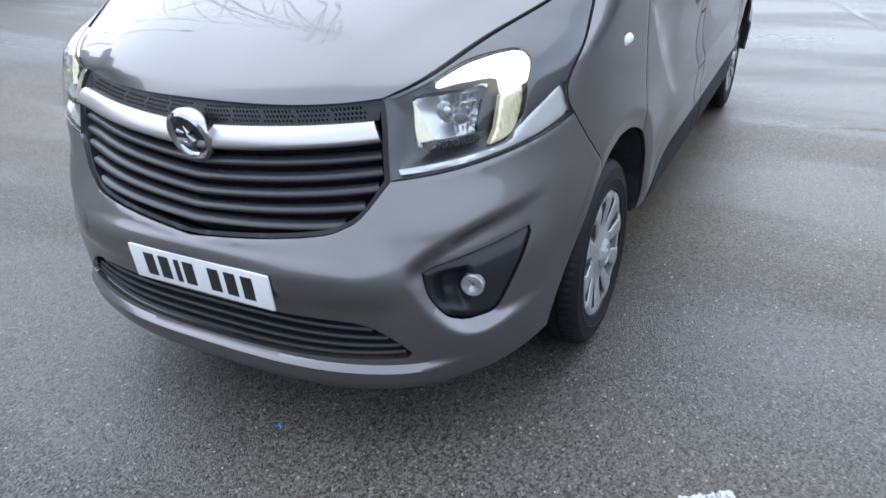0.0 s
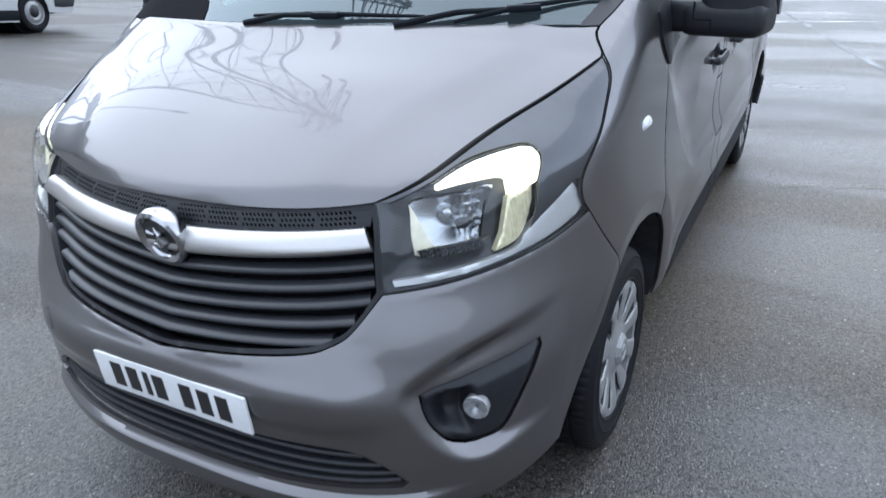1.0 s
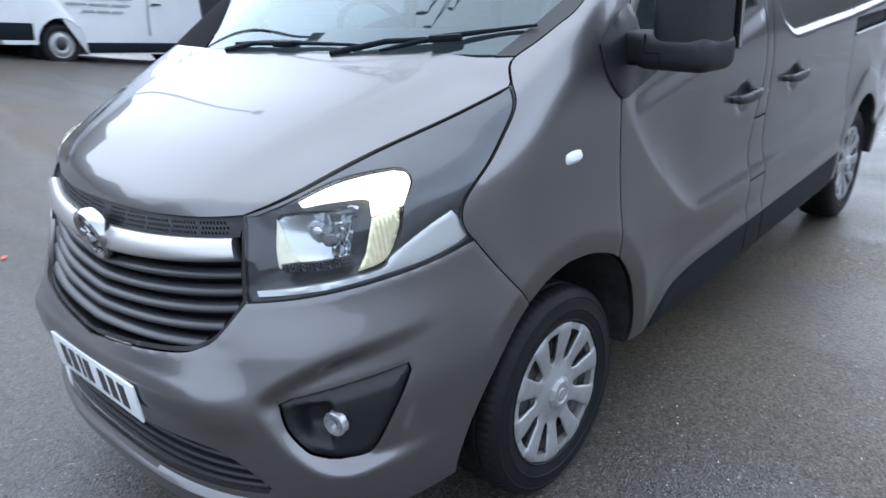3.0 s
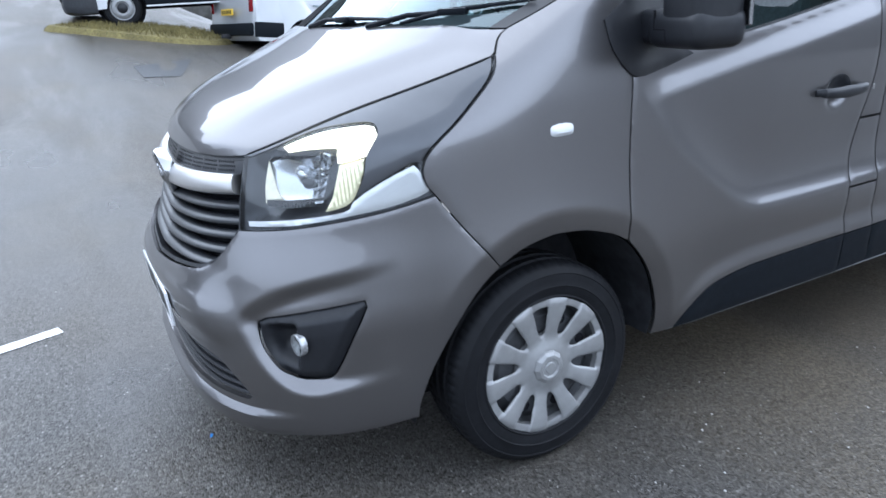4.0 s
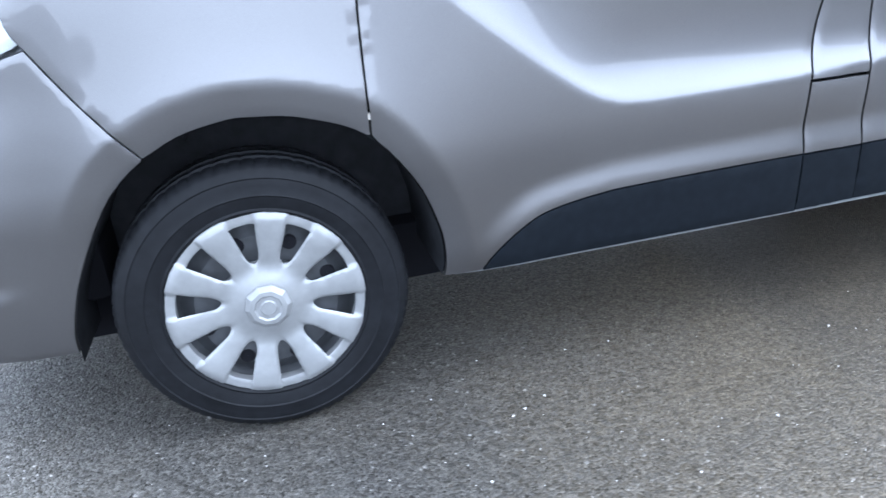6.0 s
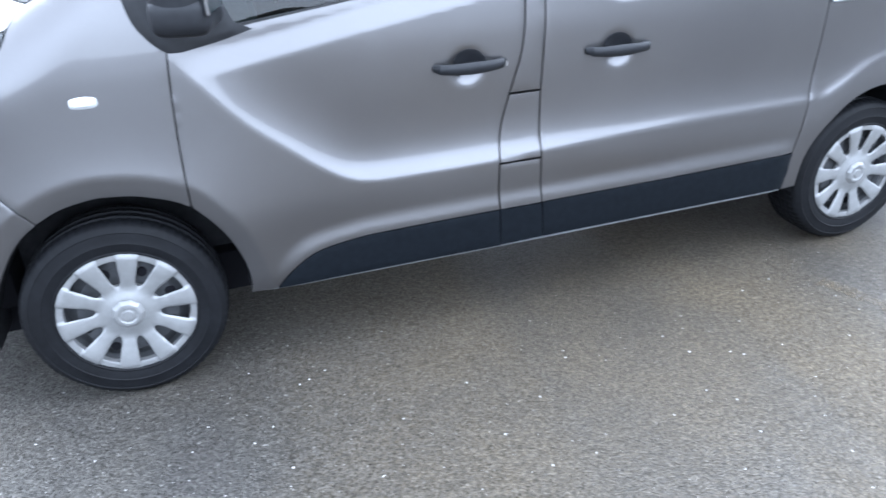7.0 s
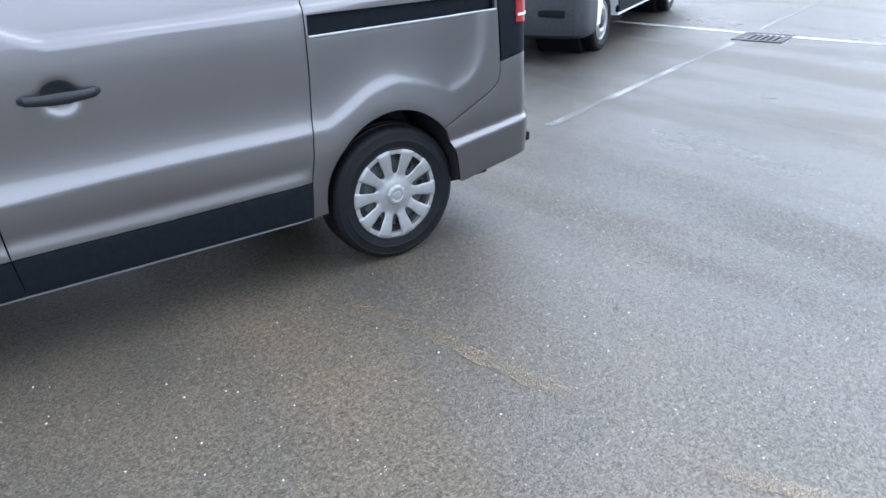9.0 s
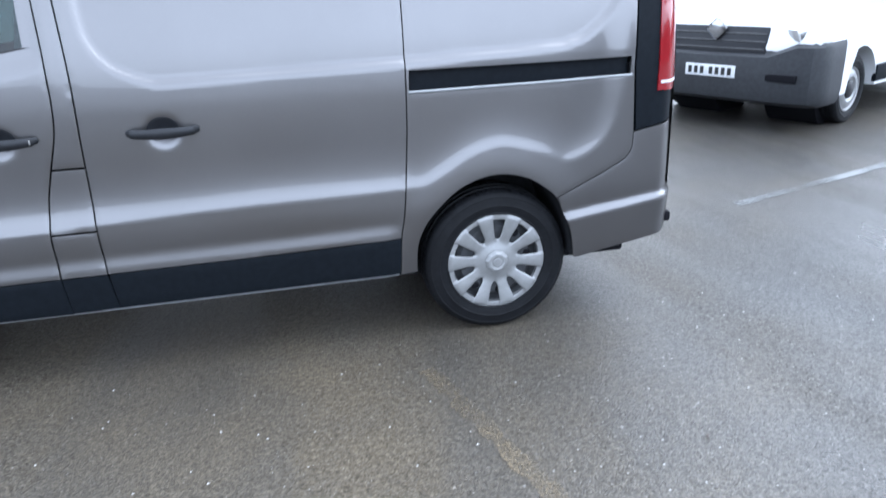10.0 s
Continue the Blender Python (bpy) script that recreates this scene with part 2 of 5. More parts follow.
def sheet(loops, step, place, depth=0.014, roll=0.0015, gap=0.0):
    """Verts and faces of a sheet cut to loops (the first its outline, the others holes) in a chart, laid out by place(x, z)
    and folded inwards at its rims."""
    cut = []
    for k, loop in enumerate(loops):
        q = np.array(loop, float)
        q = q[np.hypot(*(q - np.roll(q, 1, 0)).T) > 1e-5]
        if gap:
            d1, d2 = q - np.roll(q, 1, 0), np.roll(q, -1, 0) - q
            n1 = np.stack([d1[:, 1], -d1[:, 0]], 1) / np.hypot(*d1.T)[:, None]
            n2 = np.stack([d2[:, 1], -d2[:, 0]], 1) / np.hypot(*d2.T)[:, None]
            area = np.sum(q[:, 0] * np.roll(q[:, 1], -1) - q[:, 1] * np.roll(q[:, 0], -1))
            n = n1 + n2
            n /= np.maximum(np.hypot(*n.T), 0.5)[:, None]
            q = q - n * gap * np.sign(area) * (1 if k == 0 else -1)
        rows = []
        for a, b in zip(q, np.roll(q, -1, 0)):
            m = max(1, int(np.hypot(*(b - a)) / step))
            rows += [a + (b - a) * i / m for i in range(m)]
        cut.append(np.array(rows))
    flat, edges, start = [], [], 0
    for q in cut:
        flat += [Vector(v) for v in q]
        edges += [(start + i, start + (i + 1) % len(q)) for i in range(len(q))]
        start += len(q)
    lo, hi = cut[0].min(0), cut[0].max(0)
    gx, gz = np.meshgrid(np.arange(lo[0] + step / 2, hi[0], step), np.arange(lo[1] + step / 2, hi[1], step))
    gx = gx + step / 2 * (np.arange(gx.shape[0]) % 2)[:, None]
    gx, gz = gx.ravel(), gz.ravel()
    keep = from_edge(gx, gz, cut[0]) > 0.6 * step
    for q in cut[1:]:
        keep &= from_edge(gx, gz, q) < -0.6 * step
    flat += [Vector((a, b)) for a, b in zip(gx[keep], gz[keep])]
    pts, _, tris, *_ = delaunay_2d_cdt(flat, edges, [], 0, 1e-6)
    pts = np.array([(v.x, v.y) for v in pts])
    tris = np.array(tris)
    mid = pts[tris].mean(1)
    ok = within(mid[:, 0], mid[:, 1], cut[0])
    for q in cut[1:]:
        ok &= ~within(mid[:, 0], mid[:, 1], q)
    tris = tris[ok]
    P = place(pts[:, 0], pts[:, 1])
    e = 1e-3
    N = np.cross(place(pts[:, 0] + e, pts[:, 1]) - P, place(pts[:, 0], pts[:, 1] + e) - P)
    N /= np.maximum(np.linalg.norm(N, axis=1), 1e-9)[:, None]
    count = {}
    for t in tris:
        for a, b in ((t[0], t[1]), (t[1], t[2]), (t[2], t[0])):
            count[(a, b)] = count.get((a, b), 0) + 1
    rim = [(a, b) for a, b in count if (b, a) not in count]
    on = sorted({a for r in rim for a in r})
    P[on] -= N[on] * roll
    inner = {a: len(P) + i for i, a in enumerate(on)}
    verts = np.concatenate([P, P[on] - N[on] * depth])
    faces = [tuple(int(v) for v in t) for t in tris] + [(int(b), int(a), inner[a], inner[b]) for a, b in rim]
    return verts, faces


# ---- the van's body as a chart: X runs along the side and on round the nose, z is the height ----
NOSE = [(.16, -.86), (.20, -.915), (.26, -.938), (.34, -.946), (.42, -.948), (.56, -.945), (.70, -.925), (.86, -.88), (.95, -.855), (1.05, -.80), (1.17, -.55), (1.28, -.29), (1.5, .05), (1.95, .75)]
SHOULDER = [(.18, -.05), (1.05, -.05), (1.17, .05), (1.28, .15), (1.5, .45), (1.95, 1.1)]
HALF = [(.18, .89), (.30, .922), (.50, .946), (.66, .959), (.90, .954), (1.1, .949), (1.22, .939), (1.4, .91), (1.95, .76)]
SQUARE = [(.18, 3.0), (.56, 3.0), (.70, 2.78), (.86, 2.57), (.95, 2.55), (1.05, 2.58), (1.17, 2.62), (1.28, 2.8), (1.95, 3.0)]


def curve(knots, v):
    """Smooth curve through (position, value) knots, flat past its ends."""
    k = np.array(knots, float)
    p, q = k[:, 0], k[:, 1]
    h, d = np.diff(p), np.diff(q) / np.diff(p)
    m = np.empty(len(p))
    m[0], m[-1] = d[0], d[-1]
    same = d[:-1] * d[1:] > 0
    m[1:-1] = np.where(same, 2 * d[:-1] * d[1:] / np.where(same, d[:-1] + d[1:], 1), 0)
    v = np.clip(np.asarray(v, float), p[0], p[-1])
    i = np.clip(np.searchsorted(p, v) - 1, 0, len(p) - 2)
    t = (v - p[i]) / h[i]
    return ((1 + 2 * t) * (1 - t) ** 2 * q[i] + t * (1 - t) ** 2 * h[i] * m[i]
            + t * t * (3 - 2 * t) * q[i + 1] + t * t * (t - 1) * h[i] * m[i + 1])


def centre(z):
    """X of the middle of the nose."""
    c = curve(SHOULDER, z)
    return c - np.pi / 2 * (c - curve(NOSE, z))


def shell(X, z):
    X, z = np.broadcast_arrays(np.asarray(X, float), np.asarray(z, float))
    c, w, n = curve(SHOULDER, z), curve(HALF, z), curve(SQUARE, z)
    a = c - curve(NOSE, z)
    turn = np.pi / 2 + (X - c) / a
    side, phi = np.where(turn < 0, 1.0, -1.0), np.abs(turn)
    past = np.maximum(phi - np.pi / 2, 0) * a
    phi = np.minimum(phi, np.pi / 2)
    r = (np.cos(phi) ** n + np.sin(phi) ** n) ** (-1 / n)
    x = c - a * r * np.cos(phi) + past
    k = 1 - .024 * np.clip((1.5 - x) / 1.5, 0, 1.25) ** 2
    tail = .085 * np.clip((x - 3.2) / .86, 0, 1) ** 2.2 + .13 * np.clip((x - 3.85) / .12, 0, 1.2) ** 2
    return np.stack([x, side * (w * k * r * np.sin(phi) - tail), z], -1)


SWOOSH = flow([(.30, 1.152), (.38, 1.05), (.471, .941), (.585, .843), (.70, .752), (.785, .702), (.87, .682), (1.0, .679), (1.3, .682),
               (1.527, .693), (2.1, .712), (2.70, .718), (2.83, .748), (2.97, .829), (3.06, .858), (3.14, .862), (3.289, .82), (3.392, .774),
               (3.46, .785), (3.548, .832), (3.624, .935), (3.66, 1.02)], 4)
BROW = flow([(-.28, .822), (-.38, .798), (-.47, .775), (-.533, .760), (-.681, .725), (-.785, .685), (-.850, .645), (-.872, .61), (-.862, .56), (-.815, .475), (-.750, .410), (-.68, .388), (-.599, .400), (-.50, .418), (-.38, .442), (-.28, .462)], 4)
SILLTOP = flow([(.50, .325), (.525, .36), (.568, .40), (.63, .44), (.693, .459), (.79, .474), (.902, .481), (1.338, .488), (2.0, .492), (2.672, .503)], 4)
ARCH_F = flow([(-.409, .275), (-.40, .34), (-.352, .468), (-.251, .637), (-.131, .726), (-.018, .756), (.05, .756), (.141, .742), (.262, .691), (.355, .577), (.401, .46), (.412, .38), (.407, .322)], 5)
ARCH_R = flow([(2.737, .335), (2.738, .42), (2.754, .497), (2.80, .58), (2.892, .672), (2.98, .721), (3.075, .742), (3.16, .735), (3.24, .707), (3.32, .65), (3.372, .586), (3.42, .46), (3.442, .335)], 5)
SWAGE = flow([(1.545, 1.78), (1.553, 1.502), (1.571, 1.37), (1.61, 1.30), (1.667, 1.245), (1.773, 1.199), (1.85, 1.192), (2.2, 1.199), (2.733, 1.210), (3.3, 1.235), (3.42, 1.25), (3.51, 1.287), (3.645, 1.411), (3.69, 1.60), (3.695, 1.78)], 4)


def relief(X, z):
    """How far the pressed panel stands out from the bare shell."""
    mid = centre(z)
    X = np.where(X < mid, 2 * mid - X, X)
    out = np.zeros(np.shape(X))
    d = to_line(X, z, SWOOSH)
    deep = (.030 - .010 * ramp(1.2, 1.9, X) - .006 * ramp(2.6, 2.9, X)) * (.55 + .45 * ramp(.45, .90, X))
    h = np.maximum(d, 0)
    out -= np.where((X > .22) & (X < 3.72), 1.75 * deep * (1 - np.exp(-h / .105)) * np.exp(-(h / .26) ** 1.4) * ramp(.24, .42, X + .25 * (1.15 - z)) * (1 - ramp(3.56, 3.68, X)), 0)
    a = -to_line(X, z, ARCH_F)
    a = np.abs(a)
    ring = np.where(a > .066, .021 * np.exp(-(a - .066) / .15), .021 - .17 * (.066 - a))
    out += np.where(X < .75, ring, 0) * ramp(-.42, -.25, X) * ramp(.25, .4, z) * (1 - ramp(.45, .75, X))
    b = np.abs(to_line(X, z, ARCH_R))
    out += np.where(X > 2.4, .006 * (1 - ramp(.03, .15, b)), 0)
    fog = to_line(X, z, BROW)
    out -= np.where((X < -.40) & (z < .84) & (z > .36), .028 * ramp(0, .042, fog) * (1 - ramp(-.72, -.42, X)), 0)
    # the door's upper edge leans in above a crease that climbs to the rear
    crease = np.interp(X, [.30, .361, .50, .65, .86, 1.23, 1.44], [1.072, 1.085, 1.105, 1.130, 1.170, 1.233, 1.272])
    out -= .20 * np.clip(z - crease, 0, .06) * ramp(.30, .52, X) * (1 - ramp(1.40, 1.46, X))
    # fold across the bumper above the plate
    out += np.where(X < -.80, .026 * np.clip((.735 - z) / .10, 0, 1) * ramp(.44, .645, z) * ramp(-.86, -1.02, X), 0)
    sill = to_line(X, z, SILLTOP)
    out += np.where((X > .45) & (X < 2.72), .016 * (1 - ramp(.0, .075, sill)) * ramp(.42, .62, X) * (1 - ramp(2.60, 2.71, X)), 0)
    out -= .016 * ramp(0, .030, to_line(X, z, SWAGE)) * (X > 1.5)
    ledge = .548 + .092 * (X - 3.417)
    out += np.where(X > 3.3, .022 * (1 - ramp(ledge - .036, ledge, z)) * ramp(3.3, 3.42, X), 0)
    for hx in (1.228, 1.80):
        out -= .015 * np.exp(-(((X - hx) / .056) ** 2 + ((z - 1.024) / .050) ** 2) ** 2)
    lip = ramp(-.68, -.88, X)
    out += lip * .018 * ramp(.334, .314, z) * ramp(.215, .28, z)
    out += np.where(X < -.5, .010 * ramp(.66, .60, z) * ramp(.50, .56, z) * ramp(-.85, -1.0, X), 0)
    return out


def normal_of(place, X, z):
    e = 2e-3
    n = np.cross(place(X + e, z) - place(X - e, z), place(X, z + e) - place(X, z - e))
    return n / np.maximum(np.linalg.norm(n, axis=-1), 1e-9)[..., None]


def skin(X, z):
    X, z = np.asarray(X, float), np.asarray(z, float)
    return shell(X, z) + normal_of(shell, X, z) * relief(X, z)[..., None]


def sunk(depth):
    """The skin moved inwards by depth, a number or a function of the chart."""
    def place(X, z):
        X, z = np.asarray(X, float), np.asarray(z, float)
        d = depth(X, z) if callable(depth) else depth
        return skin(X, z) - normal_of(shell, X, z) * np.broadcast_to(d, X.shape)[..., None]
    return place


def far(points):
    return [(2 * float(centre(z)) - x, z) for x, z in points]


def whole(points):
    """A loop over both sides from its near half, which starts and ends at the middle of the nose."""
    return list(points) + far(points)[::-1]


def mid(z):
    return (float(centre(z)), z)


van = tagged(thing("van"), "grey metallic panel van parked on wet asphalt, headlights lit", "van")


def panel(name, loops, mat, parent=None, step=0.014, place=skin, depth=0.014, gap=0.002, both=True, label="", roll=0.0015):
    """A sheet part of the van on its near side and, mirrored, on its far side."""
    me = solid(name, *sheet(loops, step, place, depth, roll, gap), mat)
    near = mesh_object(name, me, parent or van, label)
    if both:
        away = mesh_object(name, me, parent or van, label)
        away.scale = (1, -1, 1)
        return near, away
    return near


TOPLINE = flow([(-.809, 1.04), (-.565, 1.121), (-.285, 1.204), (-.106, 1.262)], 6)
HEAD_REAR = flow([(-.106, 1.262), (-.128, 1.222), (-.166, 1.182), (-.25, 1.112), (-.315, 1.062), (-.348, 1.025), (-.360, .99), (-.354, .955), (-.335, .926)], 4)
HEAD_LOW = flow([(-.335, .926), (-.43, .903), (-.551, .881), (-.714, .856), (-.853, .842)], 5)
HEAD_IN = flow([(-.853, .842), (-.838, .93), (-.809, 1.04)], 5)
HEAD = TOPLINE + HEAD_REAR[1:] + HEAD_LOW[1:] + HEAD_IN[1:-1]
WINGLINE = flow([(-.335, .926), (-.269, .827), (-.176, .704)], 4)
GRILLE_LOW = flow([mid(.664), (-1.23, .685), (-1.05, .710), (-.985, .731), (-.937, .760), (-.853, .842)], 5)
GRILLE_TOP = flow([mid(1.018), (-1.1, 1.024), (-.96, 1.030), (-.809, 1.04)], 5)
FOG = flow([(-.533, .668), (-.69, .640), (-.80, .617)], 4) + flow([(-.828, .602), (-.822, .56), (-.805, .515), (-.767, .463), (-.724, .437)], 4) + flow([(-.70, .431), (-.65, .433), (-.622, .448), (-.592, .505), (-.530, .650)], 4)
LOWER_HOLE = flow([mid(.472), (-1.19, .472), (-1.03, .470), (-.96, .455), (-.90, .412), (-.856, .366)], 4) + flow([(-.868, .354), (-1.0, .351), (-1.15, .346), (-1.3, .342), mid(.340)], 4)
SEAM_A = flow([(.272, .689), (.277, .936), (.295, 1.168), (.31, 1.22), (.37, 1.36), (.63, 1.62), (.93, 1.84)], 5)
PILLAR = flow([(-.106, 1.262), (-.063, 1.312), (.02, 1.352), (.095, 1.387), (.207, 1.442), (.50, 1.63), (.84, 1.86)], 4)
DOOR_B = flow([(1.345, .33), (1.336, .488), (1.334, .60), (1.337, .68), (1.352, .80), (1.386, .919), (1.428, 1.06), (1.440, 1.221), (1.43, 1.5), (1.40, 1.82)], 4)
SLIDE_F = flow([(1.52, .335), (1.506, .488), (1.50, .667), (1.503, .914), (1.514, 1.215), (1.50, 1.5), (1.47, 1.82)], 4)
SLIDE_R = flow([(2.662, .331), (2.672, .503), (2.69, .61), (2.718, .894), (2.726, 1.118), (2.732, 1.45), (2.73, 1.82)], 4)
QSEAM = flow([(3.715, .868), (3.709, .803), (3.695, .775), (3.662, .748), (3.56, .70), (3.362, .618)], 4)


def clip_line(line, axis, low, high):
    return [p for p in line if low <= p[axis] <= high]


# front bumper
arch_front = [p for p in ARCH_F if p[0] < -.176]
bumper_half = GRILLE_LOW + HEAD_LOW[::-1][1:] + WINGLINE[1:] + arch_front[::-1] + flow([(-.415, .275), (-.585, .256), (-.8, .247), (-1.05, .243), mid(.240)], 4)
bumper_loop = whole(bumper_half)
panel("front_bumper", [bumper_loop, FOG, far(FOG), whole(LOWER_HOLE)], PAINT, step=0.0085, both=False, label="grey painted front bumper with sculpted lamp recesses")
# wings with the windscreen pillars
arch_top = [p for p in ARCH_F if -.176 <= p[0] and p[1] > .69 and p[0] < .272]
panel("front_wing", [PILLAR[::-1][:-1] + HEAD_REAR + WINGLINE[1:] + arch_top + SEAM_A], PAINT, step=0.014)
# front doors
arch_back = [p for p in ARCH_F if p[0] > .272]
belt = flow([(.345, 1.212), (.556, 1.234), (.888, 1.277), (1.244, 1.333), (1.375, 1.352)], 4)
window_loop = belt + [(1.37, 1.72), (1.34, 1.765), (1.0, 1.785)] + flow([(.90, 1.755), (.66, 1.575), (.43, 1.36), (.345, 1.212)], 3)[:-1]
door_loop = SEAM_A[::-1] + arch_back + clip_line(SILLTOP, 0, 0, 1.336) + [(1.335, .488)] + clip_line(DOOR_B, 1, .495, 2)
doors = panel("front_door", [door_loop, window_loop], PAINT, step=0.013, gap=0.0032)
for k, d in enumerate(doors):
    g = mesh_object("door_window", solid("door_window", *sheet([window_loop], 0.05, sunk(0.012), 0.004), SIDEGLASS), d)
    g.visible_shadow = False
    mesh_object("window_seal", solid("window_seal", *sheet([[(x, z + .002) for x, z in flow([(.30, 1.182), (.556, 1.224), (.888, 1.268), (1.244, 1.325), (1.40, 1.349)], 4)] + belt[::-1]], 0.02, sunk(-0.004), 0.012), SEAL), d)
    mesh_object("sill_trim", solid("sill_trim", *sheet([clip_line(SILLTOP, 0, 0, 1.336) + [(1.335, .487)] + clip_line(DOOR_B, 1, 0, .48)[::-1] + [(1.0, .330), (.60, .327)]], 0.014, sunk(-0.002), 0.02, 0.003, 0.0015), SILL), d, "dark plastic sill trim")
# pillar between the doors
for low, high in ((.488, .664), (.668, .909), (.913, 1.84)):
    post = [p for p in DOOR_B if low < p[1] < high]
    back = [p for p in SLIDE_F if low < p[1] < high]
    at = lambda line, z: (float(np.interp(z, [p[1] for p in line], [p[0] for p in line])), z)
    panel("door_post", [[at(DOOR_B, low)] + [at(SLIDE_F, low)] + back + [at(SLIDE_F, min(high, 1.82)), at(DOOR_B, min(high, 1.82))] + post[::-1]], PAINT, step=0.013, gap=0.003)
panel("post_sill_trim", [[(1.345, .332), (1.52, .335), (1.506, .486), (1.336, .486)]], SILL, step=0.014, place=sunk(-0.001), depth=0.02)
# sliding door
slide_loop = clip_line(SLIDE_F, 1, .495, 2)[::-1] + [(1.506, .489)] + clip_line(SILLTOP, 0, 1.52, 2.66) + clip_line(SLIDE_R, 1, .503, 2)
slides = panel("sliding_door", [slide_loop], PAINT, step=0.013, gap=0.0032)
for d in slides:
    mesh_object("sill_trim", solid("sill_trim", *sheet([[(1.52, .335)] + flow([(1.9, .336), (2.662, .338)], 3) + [(2.672, .501)] + clip_line(SILLTOP, 0, 1.52, 2.66)[::-1] + [(1.508, .487)]], 0.016, sunk(-0.002), 0.02, 0.003, 0.0015), SILL), d, "dark plastic sill trim")
# folded steel edge under the sills
edge_x = np.linspace(.432, 2.655, 40)
edge_at = skin(edge_x, .324 + .007 * (edge_x - .43) / 2.2)
for sgn in (1, -1):
    mesh_object("sill_edge", solid("sill_edge", *tube([(float(p[0]), float((p[1] + .012) * sgn), float(p[2])) for p in edge_at], .0045, 6), POLE), van, "folded steel sill edge")
# rear quarter with the door rail
rail_loop = [(2.738, 1.111), (3.685, 1.117), (3.69, 1.187), (2.742, 1.189)]
quarter_loop = SLIDE_R[::-1] + ARCH_R[:-6] + QSEAM[::-1] + [(3.706, 1.14), (3.722, 1.407), (3.73, 1.82)]
quarters = panel("rear_quarter_panel", [quarter_loop, rail_loop], PAINT, step=0.015)
for q in quarters:
    mesh_object("door_rail", solid("door_rail", *sheet([rail_loop], 0.03, sunk(.030), 0.01), SILL), q, "black sliding door rail")
    # the lip takes a pale metal instead of body paint to draw its highlight
    lip = sunk(-.003)(np.linspace(2.735, 3.69, 24), np.linspace(1.106, 1.112, 24))
    mesh_object("rail_lip", solid("rail_lip", *tube([tuple(float(c) for c in v) for v in lip], .0065, 8), POLE), q, "lower lip of the rail, made pale for its bright highlight")
# rear bumper, lamps
tail_x = 3.955
rear_loop = QSEAM[::-1] + flow([(3.73, .871), (3.88, .893), (tail_x, .903)], 3) + flow([(tail_x, .40), (3.945, .387), (3.89, .377), (3.6, .342), (3.464, .324), (3.444, .33)], 3) + [p for p in ARCH_R if p[0] > 3.365][::-1]
panel("rear_bumper", [rear_loop], PAINT, step=0.014)
panel("tail_trim", [[(3.724, .874), (3.88, .897), (tail_x, .907), (tail_x, 1.80), (3.735, 1.80), (3.727, 1.407), (3.711, 1.14)]], SILL, step=0.03)
for lamp in panel("tail_lamp", [[(3.818, 1.037), (3.92, 1.03), (tail_x - .008, 1.05), (tail_x - .008, 1.72), (3.85, 1.72), (3.825, 1.3)]], REDLENS, step=0.03, place=sunk(-0.008), depth=0.02):
    mesh_object("lamp_window", solid("lamp_window", *sheet([[(3.832, 1.066), (3.93, 1.066), (3.93, 1.078), (3.832, 1.078)]], 0.02, sunk(-0.011), 0.004), WHITEPLATE), lamp, "clear strip")

# bonnet
bon_edge = np.array(TOPLINE + PILLAR[1:6])
bon_edge3 = skin(bon_edge[:, 0], bon_edge[:, 1])
run = np.concatenate([[0], np.cumsum(np.linalg.norm(np.diff(bon_edge3, axis=0), axis=1))])
run /= run[-1]
BON_MID = [(0, -.830, 1.016), (.05, -.808, 1.062), (.16, -.735, 1.122), (.45, -.54, 1.214), (.75, -.37, 1.278), (1.0, -.246, 1.330)]


def bonnet(q, p):
    p, s = np.clip(p, 0, 1), np.clip(np.abs(q), 0, 1)
    ex, ey, ez = (np.interp(p, run, bon_edge3[:, k]) for k in range(3))
    cx, cz = curve([(a, b) for a, b, _ in BON_MID], p), curve([(a, c) for a, _, c in BON_MID], p)
    raised = .012 * (1 - ramp(.64 + .14 * p, .84 + .07 * p, s)) * ramp(.0, .30, p)
    return np.stack([ex + (cx - ex) * (1 - s ** 2.5), -np.abs(ey) * q, ez + (cz - ez) * (1 - s ** 4.0) - .003 + raised], -1)


mesh_object("bonnet", solid("bonnet", *sheet([[(-.998, 0.003), (.998, 0.003), (.998, 1), (-.998, 1)]], 0.02, lambda q, p: bonnet(q, p), 0.016, 0.001, 0.003), PAINT), van, "grey metallic bonnet")

# windscreen and cowl
pil = np.array(PILLAR[5:])
pil3 = skin(pil[:, 0], pil[:, 1])
prun = np.linspace(0, 1, len(pil))
SCREEN_MID = [(0, -.254, 1.330), (.5, .22, 1.62), (1, .66, 1.91)]


def screen(q, p):
    p, s = np.clip(p, 0, 1), np.abs(q)
    ex, ey, ez = (np.interp(p, prun, pil3[:, k]) for k in range(3))
    cx, cz = curve([(a, b) for a, b, _ in SCREEN_MID], p), curve([(a, c) for a, _, c in SCREEN_MID], p)
    return np.stack([ex + (cx - ex) * (1 - s ** (2.5 - .3 * p)), -np.abs(ey) * q, ez + (cz - ez) * (1 - s ** (4.0 - 1.8 * p)) - .004], -1)


